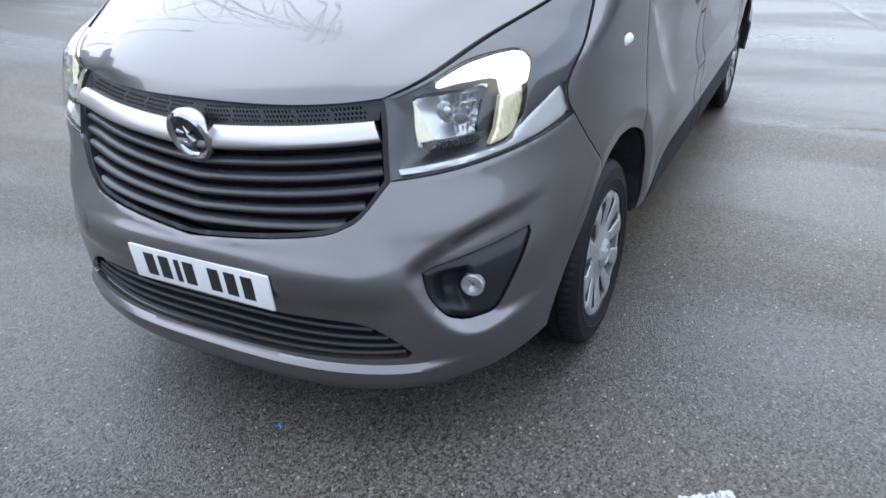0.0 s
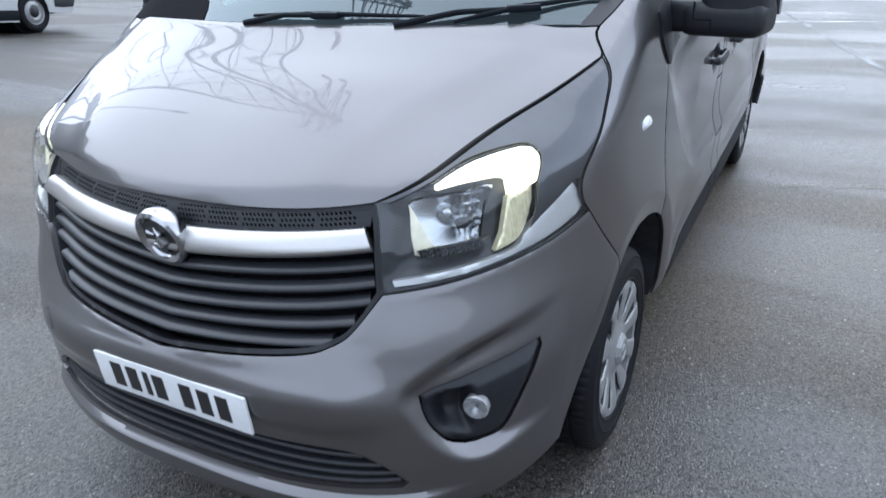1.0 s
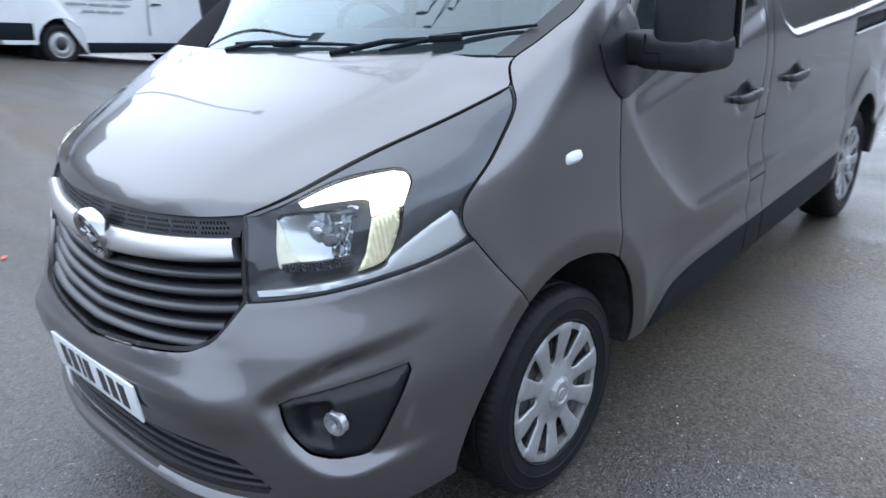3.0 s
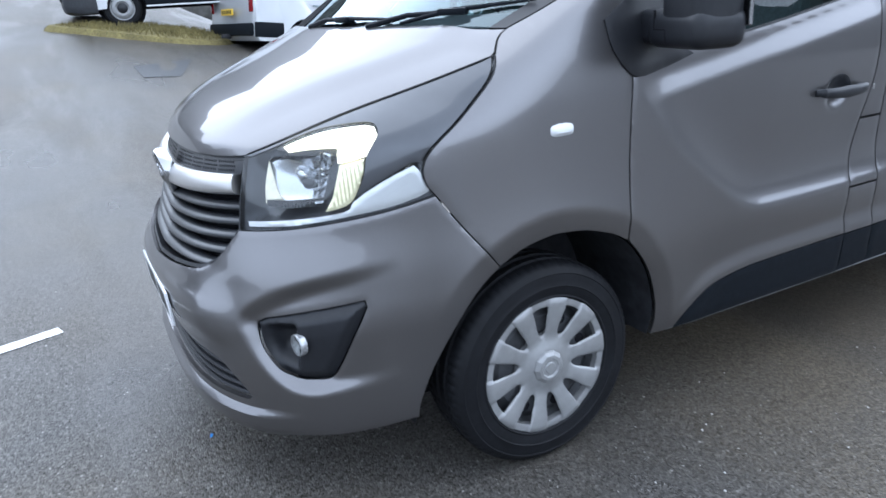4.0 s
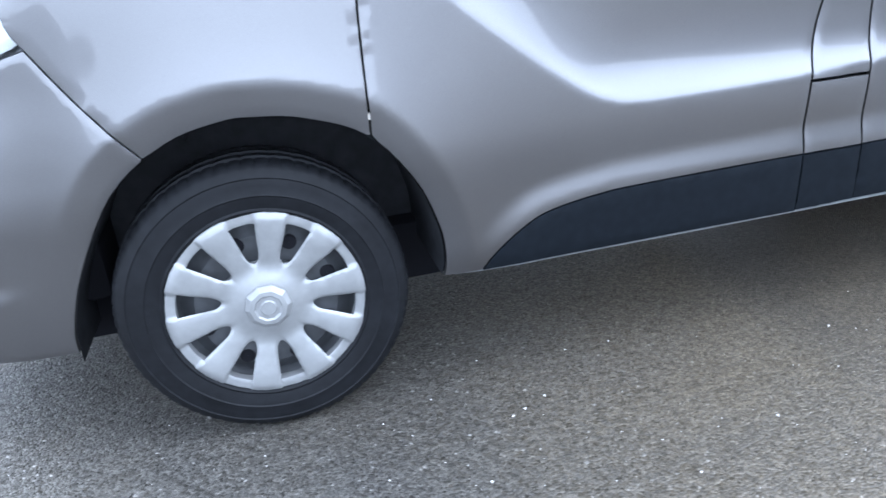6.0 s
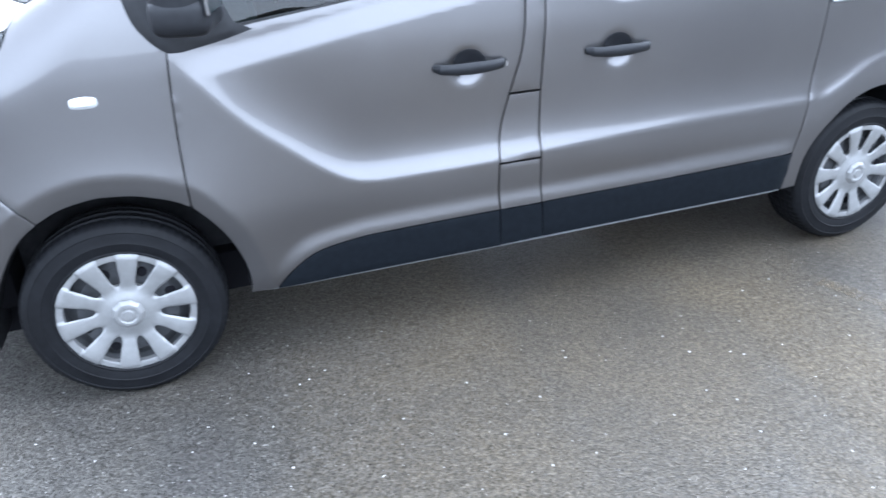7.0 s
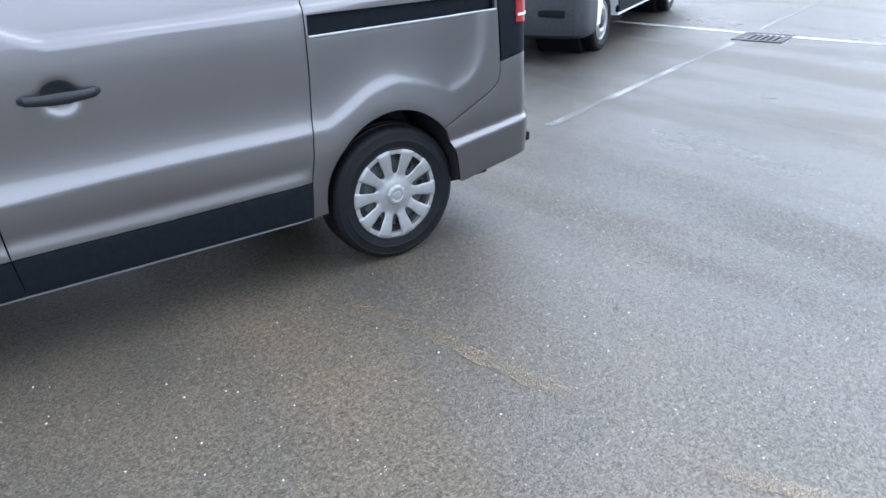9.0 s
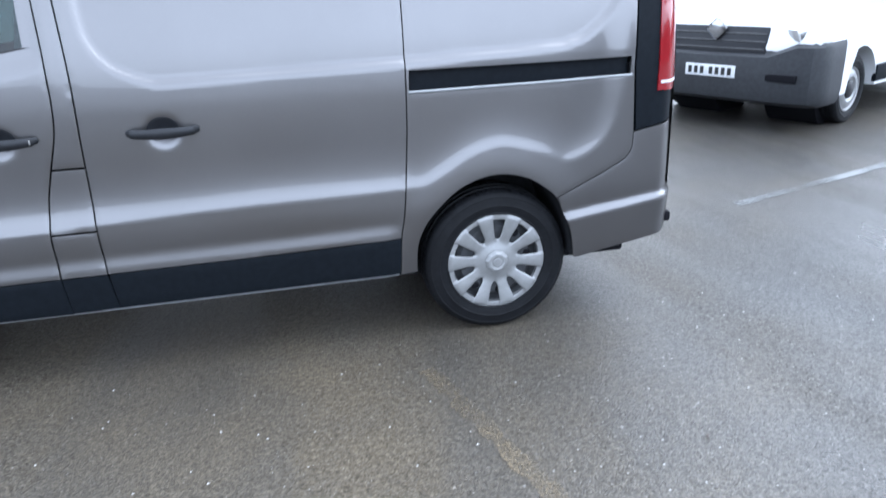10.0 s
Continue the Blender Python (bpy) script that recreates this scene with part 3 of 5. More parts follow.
ws = mesh_object("windscreen", solid("windscreen", *sheet([[(-.985, .02), (.985, .02), (.985, 1), (-.985, 1)]], 0.05, screen, 0.005, 0.0005), GLASS), van, "tinted windscreen")
ws.visible_shadow = False
mesh_object("cowl", solid("cowl", *sheet([[(-.97, -.0), (.97, -.0), (.965, .022), (.5, .016), (0, .015), (-.5, .016), (-.965, .022)]], 0.03, lambda q, p: screen(q, p) + np.array((0, 0, -.003)), 0.03), SILL), van, "black plastic scuttle below the windscreen")
# the far strip is a wide matt wedge added to stand for the dark pillar
SEALS = ([(1.0, .0), (1.0, 1), (.955, 1), (.952, .3), (.945, .0)], [(-1.0, .0), (-.52, .0), (-.55, .07), (-.63, .20), (-.74, .40), (-.84, .7), (-.90, 1), (-1.0, 1)])
for edge, mat in zip(SEALS, (SEAL, VOID)):
    mesh_object("screen_seal", solid("screen_seal", *sheet([edge], 0.04, lambda q, p: screen(q, p) + np.array((0, 0, .005)), 0.006), mat), van, "black windscreen surround, widened on the far side in place of the dark pillar")
# roof and tail
top = [(x, z) for x, z in ((.84, 1.86), (.93, 1.84), (1.4, 1.82), (2.4, 1.82), (3.4, 1.82), (tail_x, 1.80))]
top3 = skin(np.array([p[0] for p in top]), np.array([p[1] for p in top]))


def roof(q, x):
    y = np.interp(x, top3[:, 0], -top3[:, 1])
    z = np.interp(x, top3[:, 0], top3[:, 2])
    s = np.abs(q)
    return np.stack([x - .19 * (1 - s ** 2) * np.clip((1.3 - x) / .5, 0, 1), -y * q, z + (1.965 - z) * (1 - s ** 3.0) * np.clip((x - .5) / .6, 0.55, 1)], -1)


mesh_object("roof", solid("roof", *sheet([[(-1, .85), (1, .85), (1, tail_x), (-1, tail_x)]], 0.06, lambda q, x: roof(q, x), 0.02), PAINT), van)
rear_z = np.linspace(.42, 1.80, 12)
rear3 = skin(np.full(12, tail_x), rear_z)
rv = [(tail_x + .012, float(s * p[1]), float(p[2])) for p in rear3 for s in (1, -1)] + [(tail_x, -.3, 1.95), (tail_x, .3, 1.95)]
mesh_object("rear_door", solid("rear_door", rv, [(2 * i, 2 * i + 1, 2 * i + 3, 2 * i + 2) for i in range(11)] + [(22, 23, 25, 24)], PAINT), van)
# inner shell and underbody, near-black to hold the shade in gaps and below
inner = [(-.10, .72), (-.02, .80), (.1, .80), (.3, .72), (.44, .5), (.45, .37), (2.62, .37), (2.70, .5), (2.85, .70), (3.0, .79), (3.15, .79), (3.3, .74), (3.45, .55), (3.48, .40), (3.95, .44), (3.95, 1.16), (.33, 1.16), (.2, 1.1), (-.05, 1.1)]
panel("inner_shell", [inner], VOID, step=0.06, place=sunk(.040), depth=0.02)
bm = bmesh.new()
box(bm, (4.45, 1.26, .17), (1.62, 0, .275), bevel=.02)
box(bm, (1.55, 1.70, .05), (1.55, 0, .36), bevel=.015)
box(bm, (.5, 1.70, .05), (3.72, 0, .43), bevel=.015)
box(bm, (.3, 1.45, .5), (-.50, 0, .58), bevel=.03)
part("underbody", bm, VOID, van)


# wheel housings
def housing(line):
    line = [(line[0][0] - .004, line[0][1] - .035)] + list(line) + [(line[-1][0] + .001, line[-1][1] - .004)]
    near = skin(np.array([p[0] for p in line]), np.array([p[1] for p in line])) + np.array((0, .014, 0))
    k = len(line)
    verts = [tuple(v) for v in near] + [(v[0], -.56, v[2]) for v in near]
    faces = [(i, i + 1, k + i + 1, k + i) for i in range(k - 1)] + [tuple(range(k, 2 * k))]
    return verts, faces


for line in (ARCH_F, ARCH_R):
    me = solid("wheel_housing", *housing(line), LINER)
    a, b = mesh_object("wheel_housing", me, van), mesh_object("wheel_housing", me, van)
    b.scale = (1, -1, 1)


# ---- grille ----
grille = mesh_object("grille", solid("grille", *sheet([whole(GRILLE_LOW + HEAD_IN[1:] + GRILLE_TOP[::-1][1:])], 0.03, sunk(.075), 0.01), VOID), van, "black grille with horizontal slats")
frame_loop = whole([mid(.667), *GRILLE_LOW[1:], *HEAD_IN[1:], *GRILLE_TOP[::-1][1:]])
frame_hole = whole([mid(.676), *[(x + .001, z + .011) for x, z in GRILLE_LOW[1:-3]], (-.864, .846), (-.849, .93), (-.822, 1.028), *[(x, z - .012) for x, z in GRILLE_TOP[::-1][1:]]])
mesh_object("grille_frame", solid("grille_frame", *sheet([frame_loop, frame_hole], 0.012, sunk(.010), 0.05, 0.003), BLACK), grille)


def strip(low, high, end, steps=26):
    """A loop across both sides between two heights, each given at the middle and at its end."""
    half_low = [(float(centre(low(t))) * (1 - t) + end(low(t)) * t, low(t)) for t in np.linspace(0, 1, steps)]
    half_high = [(float(centre(high(t))) * (1 - t) + end(high(t)) * t, high(t)) for t in np.linspace(0, 1, steps)]
    return whole(half_low + half_high[::-1])


def grille_end(z):
    low = [(p[1], p[0]) for p in GRILLE_LOW + HEAD_IN[1:]]
    return float(np.interp(z, [p[0] for p in low], [p[1] for p in low])) - .014


SLATS = [(.864, .905), (.824, .866), (.784, .828), (.744, .784), (.706, .738)]


def loft(low, high, end, profile, steps=56):
    """Verts and faces of a bar across both sides between two heights; profile gives (share of its height, depth)."""
    verts, k = [], len(profile)
    share, depth = np.array([p[0] for p in profile]), np.array([p[1] for p in profile])
    for i in range(-steps, steps + 1):
        t = abs(i) / steps
        z = low(t) + (high(t) - low(t)) * share
        X = centre(z) * (1 - t) + end * t
        X = np.where(i < 0, 2 * centre(z) - X, X)
        verts.append(skin(X, z) - normal_of(shell, X, z) * depth[:, None])
    n = 2 * steps + 1
    faces = [(i * k + j, (i + 1) * k + j, (i + 1) * k + j + 1, i * k + j + 1) for i in range(n - 1) for j in range(k - 1)]
    faces += [tuple(range(k)), tuple((n - 1) * k + j for j in range(k))[::-1]]
    return np.concatenate(verts), faces


SLAT_SHAPE = [(0, .055), (0, .022), (.06, .0175), (.16, .0155), (.30, .0150), (.48, .0165), (.66, .0200), (.82, .0255), (.94, .0315), (1, .037), (1, .055)]
for a, b in SLATS:
    rise = lambda t, a=a, b=b: a + (b - a) * t ** 1.15
    mesh_object("slat", solid("slat", *loft(lambda t: rise(t) - .0120, lambda t: rise(t) + .0130, grille_end(b), SLAT_SHAPE), SLAT), grille)
# satin bar
BAR_SHAPE = [(0, .035), (0, .005), (.03, -.002), (.08, -.0080), (.15, -.0118), (.24, -.0130), (.40, -.0125), (.58, -.0112), (.74, -.0092), (.86, -.0065), (.94, -.0030), (.98, .0005), (1, .004), (1, .035)]
mesh_object("grille_bar", solid("grille_bar", *loft(lambda t: .893 + .043 * t ** 1.2, lambda t: .958 + .031 * t ** 1.2, -.848, BAR_SHAPE), SATIN), grille, "satin silver bar across the grille")
# perforated strip above the bar
holes = []
for row in range(4):
    for k in range(44):
        t = .045 + (k + .5 * (row % 2)) / 44 * .93
        if k % 9 == 8:
            continue
        zt = .970 + .029 * t ** 1.2 + .0112 * row
        if zt > 1.006 + .018 * t:
            continue
        x = float(centre(zt)) * (1 - t) + (-.845) * t
        ring = [(x + .0029 * math.cos(a), zt + .0038 * math.sin(a)) for a in (0, 1.05, 2.09, 3.14, 4.19, 5.24)]
        holes += [ring, far(ring)]
mesh_face = strip(lambda t: .959 + .031 * t ** 1.2, lambda t: 1.008 + .020 * t ** 1.3, lambda z: -.838 + .02 * (z - .99) / .04)
mesh_object("perforated_strip", solid("perforated_strip", *sheet([mesh_face, *holes], 0.008, sunk(.014), 0.006, 0.001), BLACK), grille)
# round badge, drawn as plain shapes
badge = mesh_object("badge", solid("badge", *lathe([(.001, -.012), (.050, -.012), (.056, -.020), (.066, -.024), (.074, -.018), (.078, -.004), (.070, .02)], 56, "x"), CHROME), van, "round chrome badge")
badge.location, badge.rotation_euler = (-.866, -.004, .932), (0, radians(-14), 0)
mesh_object("badge_field", solid("badge_field", *lathe([(.0005, -.0145), (.0515, -.0145), (.052, -.01)], 40, "x"), DARKCHROME), badge)
for line, radii in (([(-.016, -.012, -.046), (-.018, -.004, -.026), (-.019, -.012, -.006), (-.018, -.008, .014), (-.016, .004, .032)], [.004, .012, .014, .009, .003]),
                    ([(-.016, .044, .012), (-.018, .028, .018), (-.017, .012, .010)], [.003, .008, .004]),
                    ([(-.016, .036, -.026), (-.018, .020, -.016), (-.017, .006, -.020)], [.003, .006, .004])):
    mesh_object("badge_emblem", solid("badge_emblem", *tube(line, radii, 8), CHROME), badge)

# ---- number plate: plain bars stand for its characters ----
bm = bmesh.new()
box(bm, (.007, .52, .111), (0, 0, 0), bevel=.002)
plate = part("number_plate", bm, WHITEPLATE, van, "white front number plate with black bars")
plate.location, plate.rotation_euler = (-.970, -.024, .552), (0, radians(-4), 0)
for y in (.195, .137, .086, .042, -.052, -.112, -.172):
    bm = bmesh.new()
    box(bm, (.002, .020 if abs(y - .086) < .01 else .040, .074), (-.0038, y - .01, 0), bevel=.0006, segments=1)
    part("plate_bar", bm, INK, plate)

# round tow eye cover on the far side of the bumper
cover_ring = [(.020 * math.cos(t), .024 * math.sin(t)) for t in np.linspace(0, 2 * math.pi, 28, endpoint=False)]
cover_at = far([(-1.005, .612)])[0]
mesh_object("tow_eye_gap", solid("tow_eye_gap", *sheet([[(cover_at[0] + 1.1 * a, cover_at[1] + 1.1 * b) for a, b in cover_ring]], 0.01, sunk(-.0004), 0.004, 0.0002), SEAL), van)
mesh_object("tow_eye_cover", solid("tow_eye_cover", *sheet([[(cover_at[0] + a, cover_at[1] + b) for a, b in cover_ring]], 0.008, sunk(-.0012), 0.003, 0.0005), PAINT), van, "round painted tow eye cover")

# ---- lower air intake ----
intake = mesh_object("lower_intake", solid("lower_intake", *sheet([whole(LOWER_HOLE)], 0.04, sunk(.06), 0.01), VOID), van, "black lower air intake")
for zc, ze, reach in ((.444, .438, -.955), (.412, .410, -.915), (.380, .385, -.885), (.350, .362, -.872)):
    level = lambda t, zc=zc, ze=ze: zc + (ze - zc) * t ** 2
    mesh_object("slat", solid("slat", *loft(lambda t: level(t) - .0075, lambda t: level(t) + .0075, reach, [(0, .05), (0, .021), (.15, .017), (.5, .0155), (.85, .019), (1, .026), (1, .05)]), BLACK), intake)

# ---- headlights ----
reflector = flow([(-.738, 1.044), (-.684, 1.056), (-.604, 1.064), (-.575, 1.060)], 3) + flow([(-.59, 1.021), (-.609, .973), (-.624, .922)], 3) + flow([(-.682, .916), (-.754, .911), (-.770, .918)], 3) + flow([(-.768, .969), (-.752, 1.034)], 3)
side_glow = flow([(-.750, 1.036), (-.768, .969), (-.772, .920)], 4) + flow([(-.755, .913), (-.715, .914), (-.735, .945), (-.744, .985)], 4)
drl_loop = flow([(-.684, 1.067), (-.637, 1.084), (-.580, 1.100), (-.517, 1.111), (-.466, 1.116)], 8) + flow([(-.448, 1.112), (-.450, 1.095), (-.473, 1.066), (-.488, 1.043)], 8) + flow([(-.522, 1.034), (-.556, 1.027)], 8) + flow([(-.553, 1.053), (-.548, 1.070), (-.560, 1.076)], 8) + flow([(-.58, 1.076), (-.633, 1.072), (-.680, 1.064)], 8)
indicator_loop = flow([(-.557, 1.022), (-.525, 1.030), (-.494, 1.037)], 3) + flow([(-.505, .99), (-.527, .944), (-.554, .916), (-.607, .902)], 3) + flow([(-.585, .938), (-.569, .986)], 3)
strip_loop = flow([(-.828, .868), (-.70, .880), (-.561, .900), (-.535, .925), (-.492, .954), (-.43, .987), (-.378, 1.008)], 4) + flow([(-.365, .99), (-.352, .955), (-.352, .935), (-.429, .910), (-.548, .889), (-.701, .865), (-.826, .855)], 4)


def bowl(depth, loop, edge, start):
    return lambda X, z: start + depth * ramp(0, edge, from_edge(X, z, loop))


bezel_loop = [(x + .004, z - .0035) for x, z in TOPLINE[:-2]] + [(x - .008, z) for x, z in HEAD_REAR[1:22]] + flow([(-.385, 1.017), (-.43, .994), (-.492, .961), (-.524, .940)], 3) + flow([(-.521, .948), (-.501, .99), (-.487, 1.041), (-.469, 1.067), (-.4465, 1.095), (-.4435, 1.113), (-.460, 1.1205), (-.52, 1.1155), (-.583, 1.1045), (-.64, 1.0880), (-.692, 1.0695), (-.78, 1.037)], 3)
lens_mesh = solid("lens", *sheet([HEAD, bezel_loop], 0.020, sunk(.001), 0.004, 0.0015, 0.0025), LENS)
housing_mesh = solid("lamp_housing", *sheet([HEAD, reflector], 0.012, sunk(bowl(.034, HEAD, .05, .018)), 0.006, 0.001, 0.001), HOUSING)


def facets(X, z):
    """A smooth bowl on its inner side, upright flutes on its outer side and a low shelf."""
    deep = .060 * np.clip(1 - ((X + .668) / .115) ** 2 - ((z - .985) / .10) ** 2, 0, 1)
    side = ramp(-.672, -.655, X)
    u = (X + .78 - .22 * (z - .98)) / .0165
    flute = .0075 * np.abs(u - np.floor(u) - .5) * side * (1 + .5 * np.sin(3.7 * np.floor(u)))
    bands = .006 * np.sin(np.floor((z - .90) / .030) * 2.1 + np.floor(u) * 1.3) * side
    hood = -.030 * np.exp(-(((X + .682) / .017) ** 2 + ((z - 1.000) / .024) ** 2) ** 2)
    return .030 + deep + flute + bands + hood


bowl_mesh = solid("reflector", *sheet([reflector], 0.006, sunk(facets), 0.02, 0.001), REFLECTOR)
# sliver added for the reflected daytime light, its glow put into the colour
glow_mesh = solid("side_reflector", *sheet([side_glow], 0.008, sunk(lambda X, z: .024 + .25 * (X + .772)), 0.006, 0.001), EDGEGLOW)
drl_mesh = solid("daytime_light", *sheet([drl_loop], 0.006, sunk(.005), 0.02, 0.002), DRL)
ind_mesh = solid("indicator", *sheet([indicator_loop], 0.004, sunk(lambda X, z: .018 + .0016 * np.sin(X * 620) * ramp(.002, .012, from_edge(X, z, indicator_loop))), 0.02, 0.002), INDICATOR)
strip_mesh = solid("chrome_strip", *sheet([strip_loop], 0.009, sunk(.012), 0.02, 0.002), SILVERTRIM)
shelf_mesh = solid("louvred_shelf", *sheet([[(-.764, .912), (-.70, .911), (-.628, .917), (-.633, .937), (-.70, .931), (-.763, .930)]], 0.004, sunk(lambda X, z: .020 + .003 * np.sin(X * 900)), 0.03, 0.001), HOUSING)
hood_mesh = solid("bulb_hood", *sheet([flow([(-.672, .985), (-.655, .990), (-.640, .985), (-.642, .966), (-.657, .960), (-.672, .966)], 3, True)], 0.006, sunk(lambda X, z: .046 + 8 * ((X + .656) ** 2 + (z - .975) ** 2)), 0.03, 0.003), HOUSING)
bezel_mesh = solid("bezel", *sheet([bezel_loop], 0.010, sunk(.0015), 0.003, 0.001, 0.0005), BEZEL)
for sgn in (1, -1):
    lamp = mesh_object("headlight", housing_mesh, van, "clear headlight with lit white daytime light")
    lamp.scale = (1, sgn, 1)
    for nm, me, lb in (("reflector", bowl_mesh, "chrome reflector"), ("daytime_light", drl_mesh, "lit white light bar"), ("indicator", ind_mesh, ""), ("chrome_strip", strip_mesh, "silver trim strip"), ("bulb_hood", hood_mesh, ""), ("louvred_shelf", shelf_mesh, ""), ("bezel", bezel_mesh, "smoky grey outer lamp panel"), ("side_reflector", glow_mesh, "pale yellow sliver painted as the daytime light's reflection")):
        mesh_object(nm, me, lamp, lb)
    ln = mesh_object("lens", lens_mesh, lamp, "clear plastic lens")
    ln.visible_shadow = False
panel("lamp_gap", [HEAD, [(x * .994 - .0035, z * .994 + .006) for x, z in HEAD]], SEAL, step=0.012, place=sunk(.003), depth=0.03, gap=0.0)

# ---- fog lamps ----


def scoop(X, z):
    """A flat insert with a trough that runs back to the lamp's upright face."""
    edge = ramp(0, .035, from_edge(X, z, FOG))
    trough = np.exp(-((z - .540) / .058) ** 4) * (1 - ramp(-.722, -.704, X)) * ramp(-.84, -.76, X)
    return .006 + edge * (-.020 + .066 * trough)


fog_mesh = solid("fog_insert", *sheet([FOG], 0.006, sunk(scoop), 0.01, 0.002, 0.001), BLACK)
for sgn in (1, -1):
    ins = mesh_object("fog_lamp", fog_mesh, van, "black fog lamp surround")
    ins.scale = (1, sgn, 1)
    lens = mesh_object("fog_bowl", solid("fog_bowl", *lathe([(.0005, .010), (.012, .004), (.022, -.001), (.030, -.003), (.034, -.004), (.037, .0), (.037, .02)], 32, "x"), FOGLENS), ins)
    lens.location, lens.rotation_euler, lens.scale = (-.716, -.752, .548), (0, 0, radians(10)), (.80, .86, .86)
    g = mesh_object("fog_glass", solid("fog_glass", *lathe([(.0005, -.011), (.017, -.009), (.030, -.005), (.035, -.001)], 32, "x"), LENS), ins)
    g.location, g.rotation_euler, g.scale = lens.location, lens.rotation_euler, lens.scale


# ---- wheels ----
def tyre_mesh():
    """Tyre with grooves round it and cut blocks on its shoulders."""
    prof = [(.206, -.086), (.212, -.093), (.222, -.096), (.226, -.1005), (.231, -.0985), (.25, -.1035), (.258, -.1045), (.261, -.1070), (.265, -.1050), (.283, -.1045), (.296, -.1015), (.299, -.1030), (.303, -.1000), (.314, -.094), (.322, -.086), (.3265, -.076), (.3285, -.062),
            (.3285, -.048), (.321, -.045), (.321, -.038), (.330, -.035), (.330, -.010), (.322, -.007), (.322, .007), (.330, .010), (.330, .035),
            (.321, .038), (.321, .045), (.3285, .048), (.3285, .062), (.3265, .076), (.322, .086), (.300, .101), (.25, .104), (.206, .086)]
    count, k = 288, len(prof)
    verts, faces = [], []
    for i in range(count):
        a = 2 * math.pi * i / count
        notch = .0032 if i % 4 == 0 else 0.0
        for r, h in prof:
            if notch and abs(h) < .092 and abs(h) > .047 and r > .3215:
                r = r - notch
            elif notch and i % 8 == 0 and abs(h) < .036 and r > .325:
                r = r - notch * .7
            verts.append((r * math.cos(a), h, r * math.sin(a)))
    for i in range(count):
        j = (i + 1) % count
        faces += [(i * k + q, i * k + q + 1, j * k + q + 1, j * k + q) for q in range(k - 1)]
    return verts, [f[::-1] for f in faces]


def disc(u, v):
    """Face of the hub cap: dished, with a low rim and a raised middle."""
    r = np.hypot(u, v)
    out = .010 * (1 - ramp(.03, .10, r)) + .010 * ramp(.10, .19, r) - .018 * ramp(.2085, .2185, r)
    a = np.arctan2(v, u)
    off = np.abs((a - .12 + math.pi / 10) % (math.pi / 5) - math.pi / 10) * r
    half = r * np.interp(r, [.08, .10, .12, .14, .165, .187, .22], [.30, .25, .20, .188, .182, .176, .172])
    spoke = 1 - ramp(-.005, .003, off - half)
    out = out + spoke * (.007 - .003 * (off / half) ** 2) * ramp(.07, .12, r) * (1 - .75 * ramp(.194, .212, r)) - .001 * (1 - spoke) * ramp(.176, .188, r) - .004 * ramp(.05, .1, r)
    return np.stack([u, -out, v], -1)


cap_windows = []
for k in range(10):
    a = .12 + math.pi / 10 + k * math.pi / 5
    shape = [(.096, 0), (.098, .045), (.106, .092), (.120, .118), (.142, .126), (.165, .132), (.181, .137), (.1865, .130), (.1875, 0), (.1865, -.130), (.181, -.137), (.165, -.132), (.142, -.126), (.120, -.118), (.106, -.092), (.098, -.045)]
    cap_windows.append([(r * math.cos(a + b), r * math.sin(a + b)) for r, b in flow(shape, 2, True)])
rim_loop = [(.217 * math.cos(t), 0.217 * math.sin(t)) for t in np.linspace(0, 2 * math.pi, 90, endpoint=False)]
TYRE = solid("tyre", *tyre_mesh(), RUBBER, sharp=30)
CAP = solid("hub_cap", *sheet([rim_loop, *cap_windows], 0.0045, disc, 0.022, 0.0015), SILVER)
HUB = solid("hub_boss", *lathe([(.0005, -.026), (.014, -.026), (.016, -.023), (.023, -.023), (.026, -.026), (.034, -.025), (.043, -.016), (.046, -.004)], 10), SILVER, sharp=25)
RIMV, RIMF = lathe([(.03, .03), (.09, .026), (.12, .012), (.16, .014), (.175, .03), (.19, .034), (.205, .010), (.210, .004), (.214, .012), (.206, .04), (.19, .09), (.19, .16)], 64)
RIM = solid("steel_rim", RIMV, [f[::-1] for f in RIMF], STEEL)
# solid black disc, its colour stands for the shade in an open vent
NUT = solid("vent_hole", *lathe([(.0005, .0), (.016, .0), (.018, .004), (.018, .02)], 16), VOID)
for x, sgn in ((0, 1), (3.098, 1), (0, -1), (3.098, -1)):
    w = mesh_object("wheel", TYRE, van, "black tyre with silver ten-spoke hub cap")
    w.location, w.scale = (x, -.812 * sgn, .3285), (1, sgn, 1)
    w.rotation_euler = (0, radians(0 if x == 0 else 11), 0)
    cap = mesh_object("hub_cap", CAP, w, "silver ten-spoke plastic hub cap")
    cap.location, cap.scale = (0, -.090, 0), (1.055, 1.0, 1.055)
    hub = mesh_object("hub_boss", HUB, w)
    hub.location, hub.scale = (0, -.087, 0), (1.22, 1.0, 1.22)
    rim = mesh_object("steel_rim", RIM, w, "dark steel wheel rim")
    rim.location = (0, -.082, 0)
    for k in range(8):
        a = k * math.pi / 4 + .3
        v = mesh_object("vent_hole", NUT, w)
        v.location = (.148 * math.cos(a), -.071, .148 * math.sin(a))


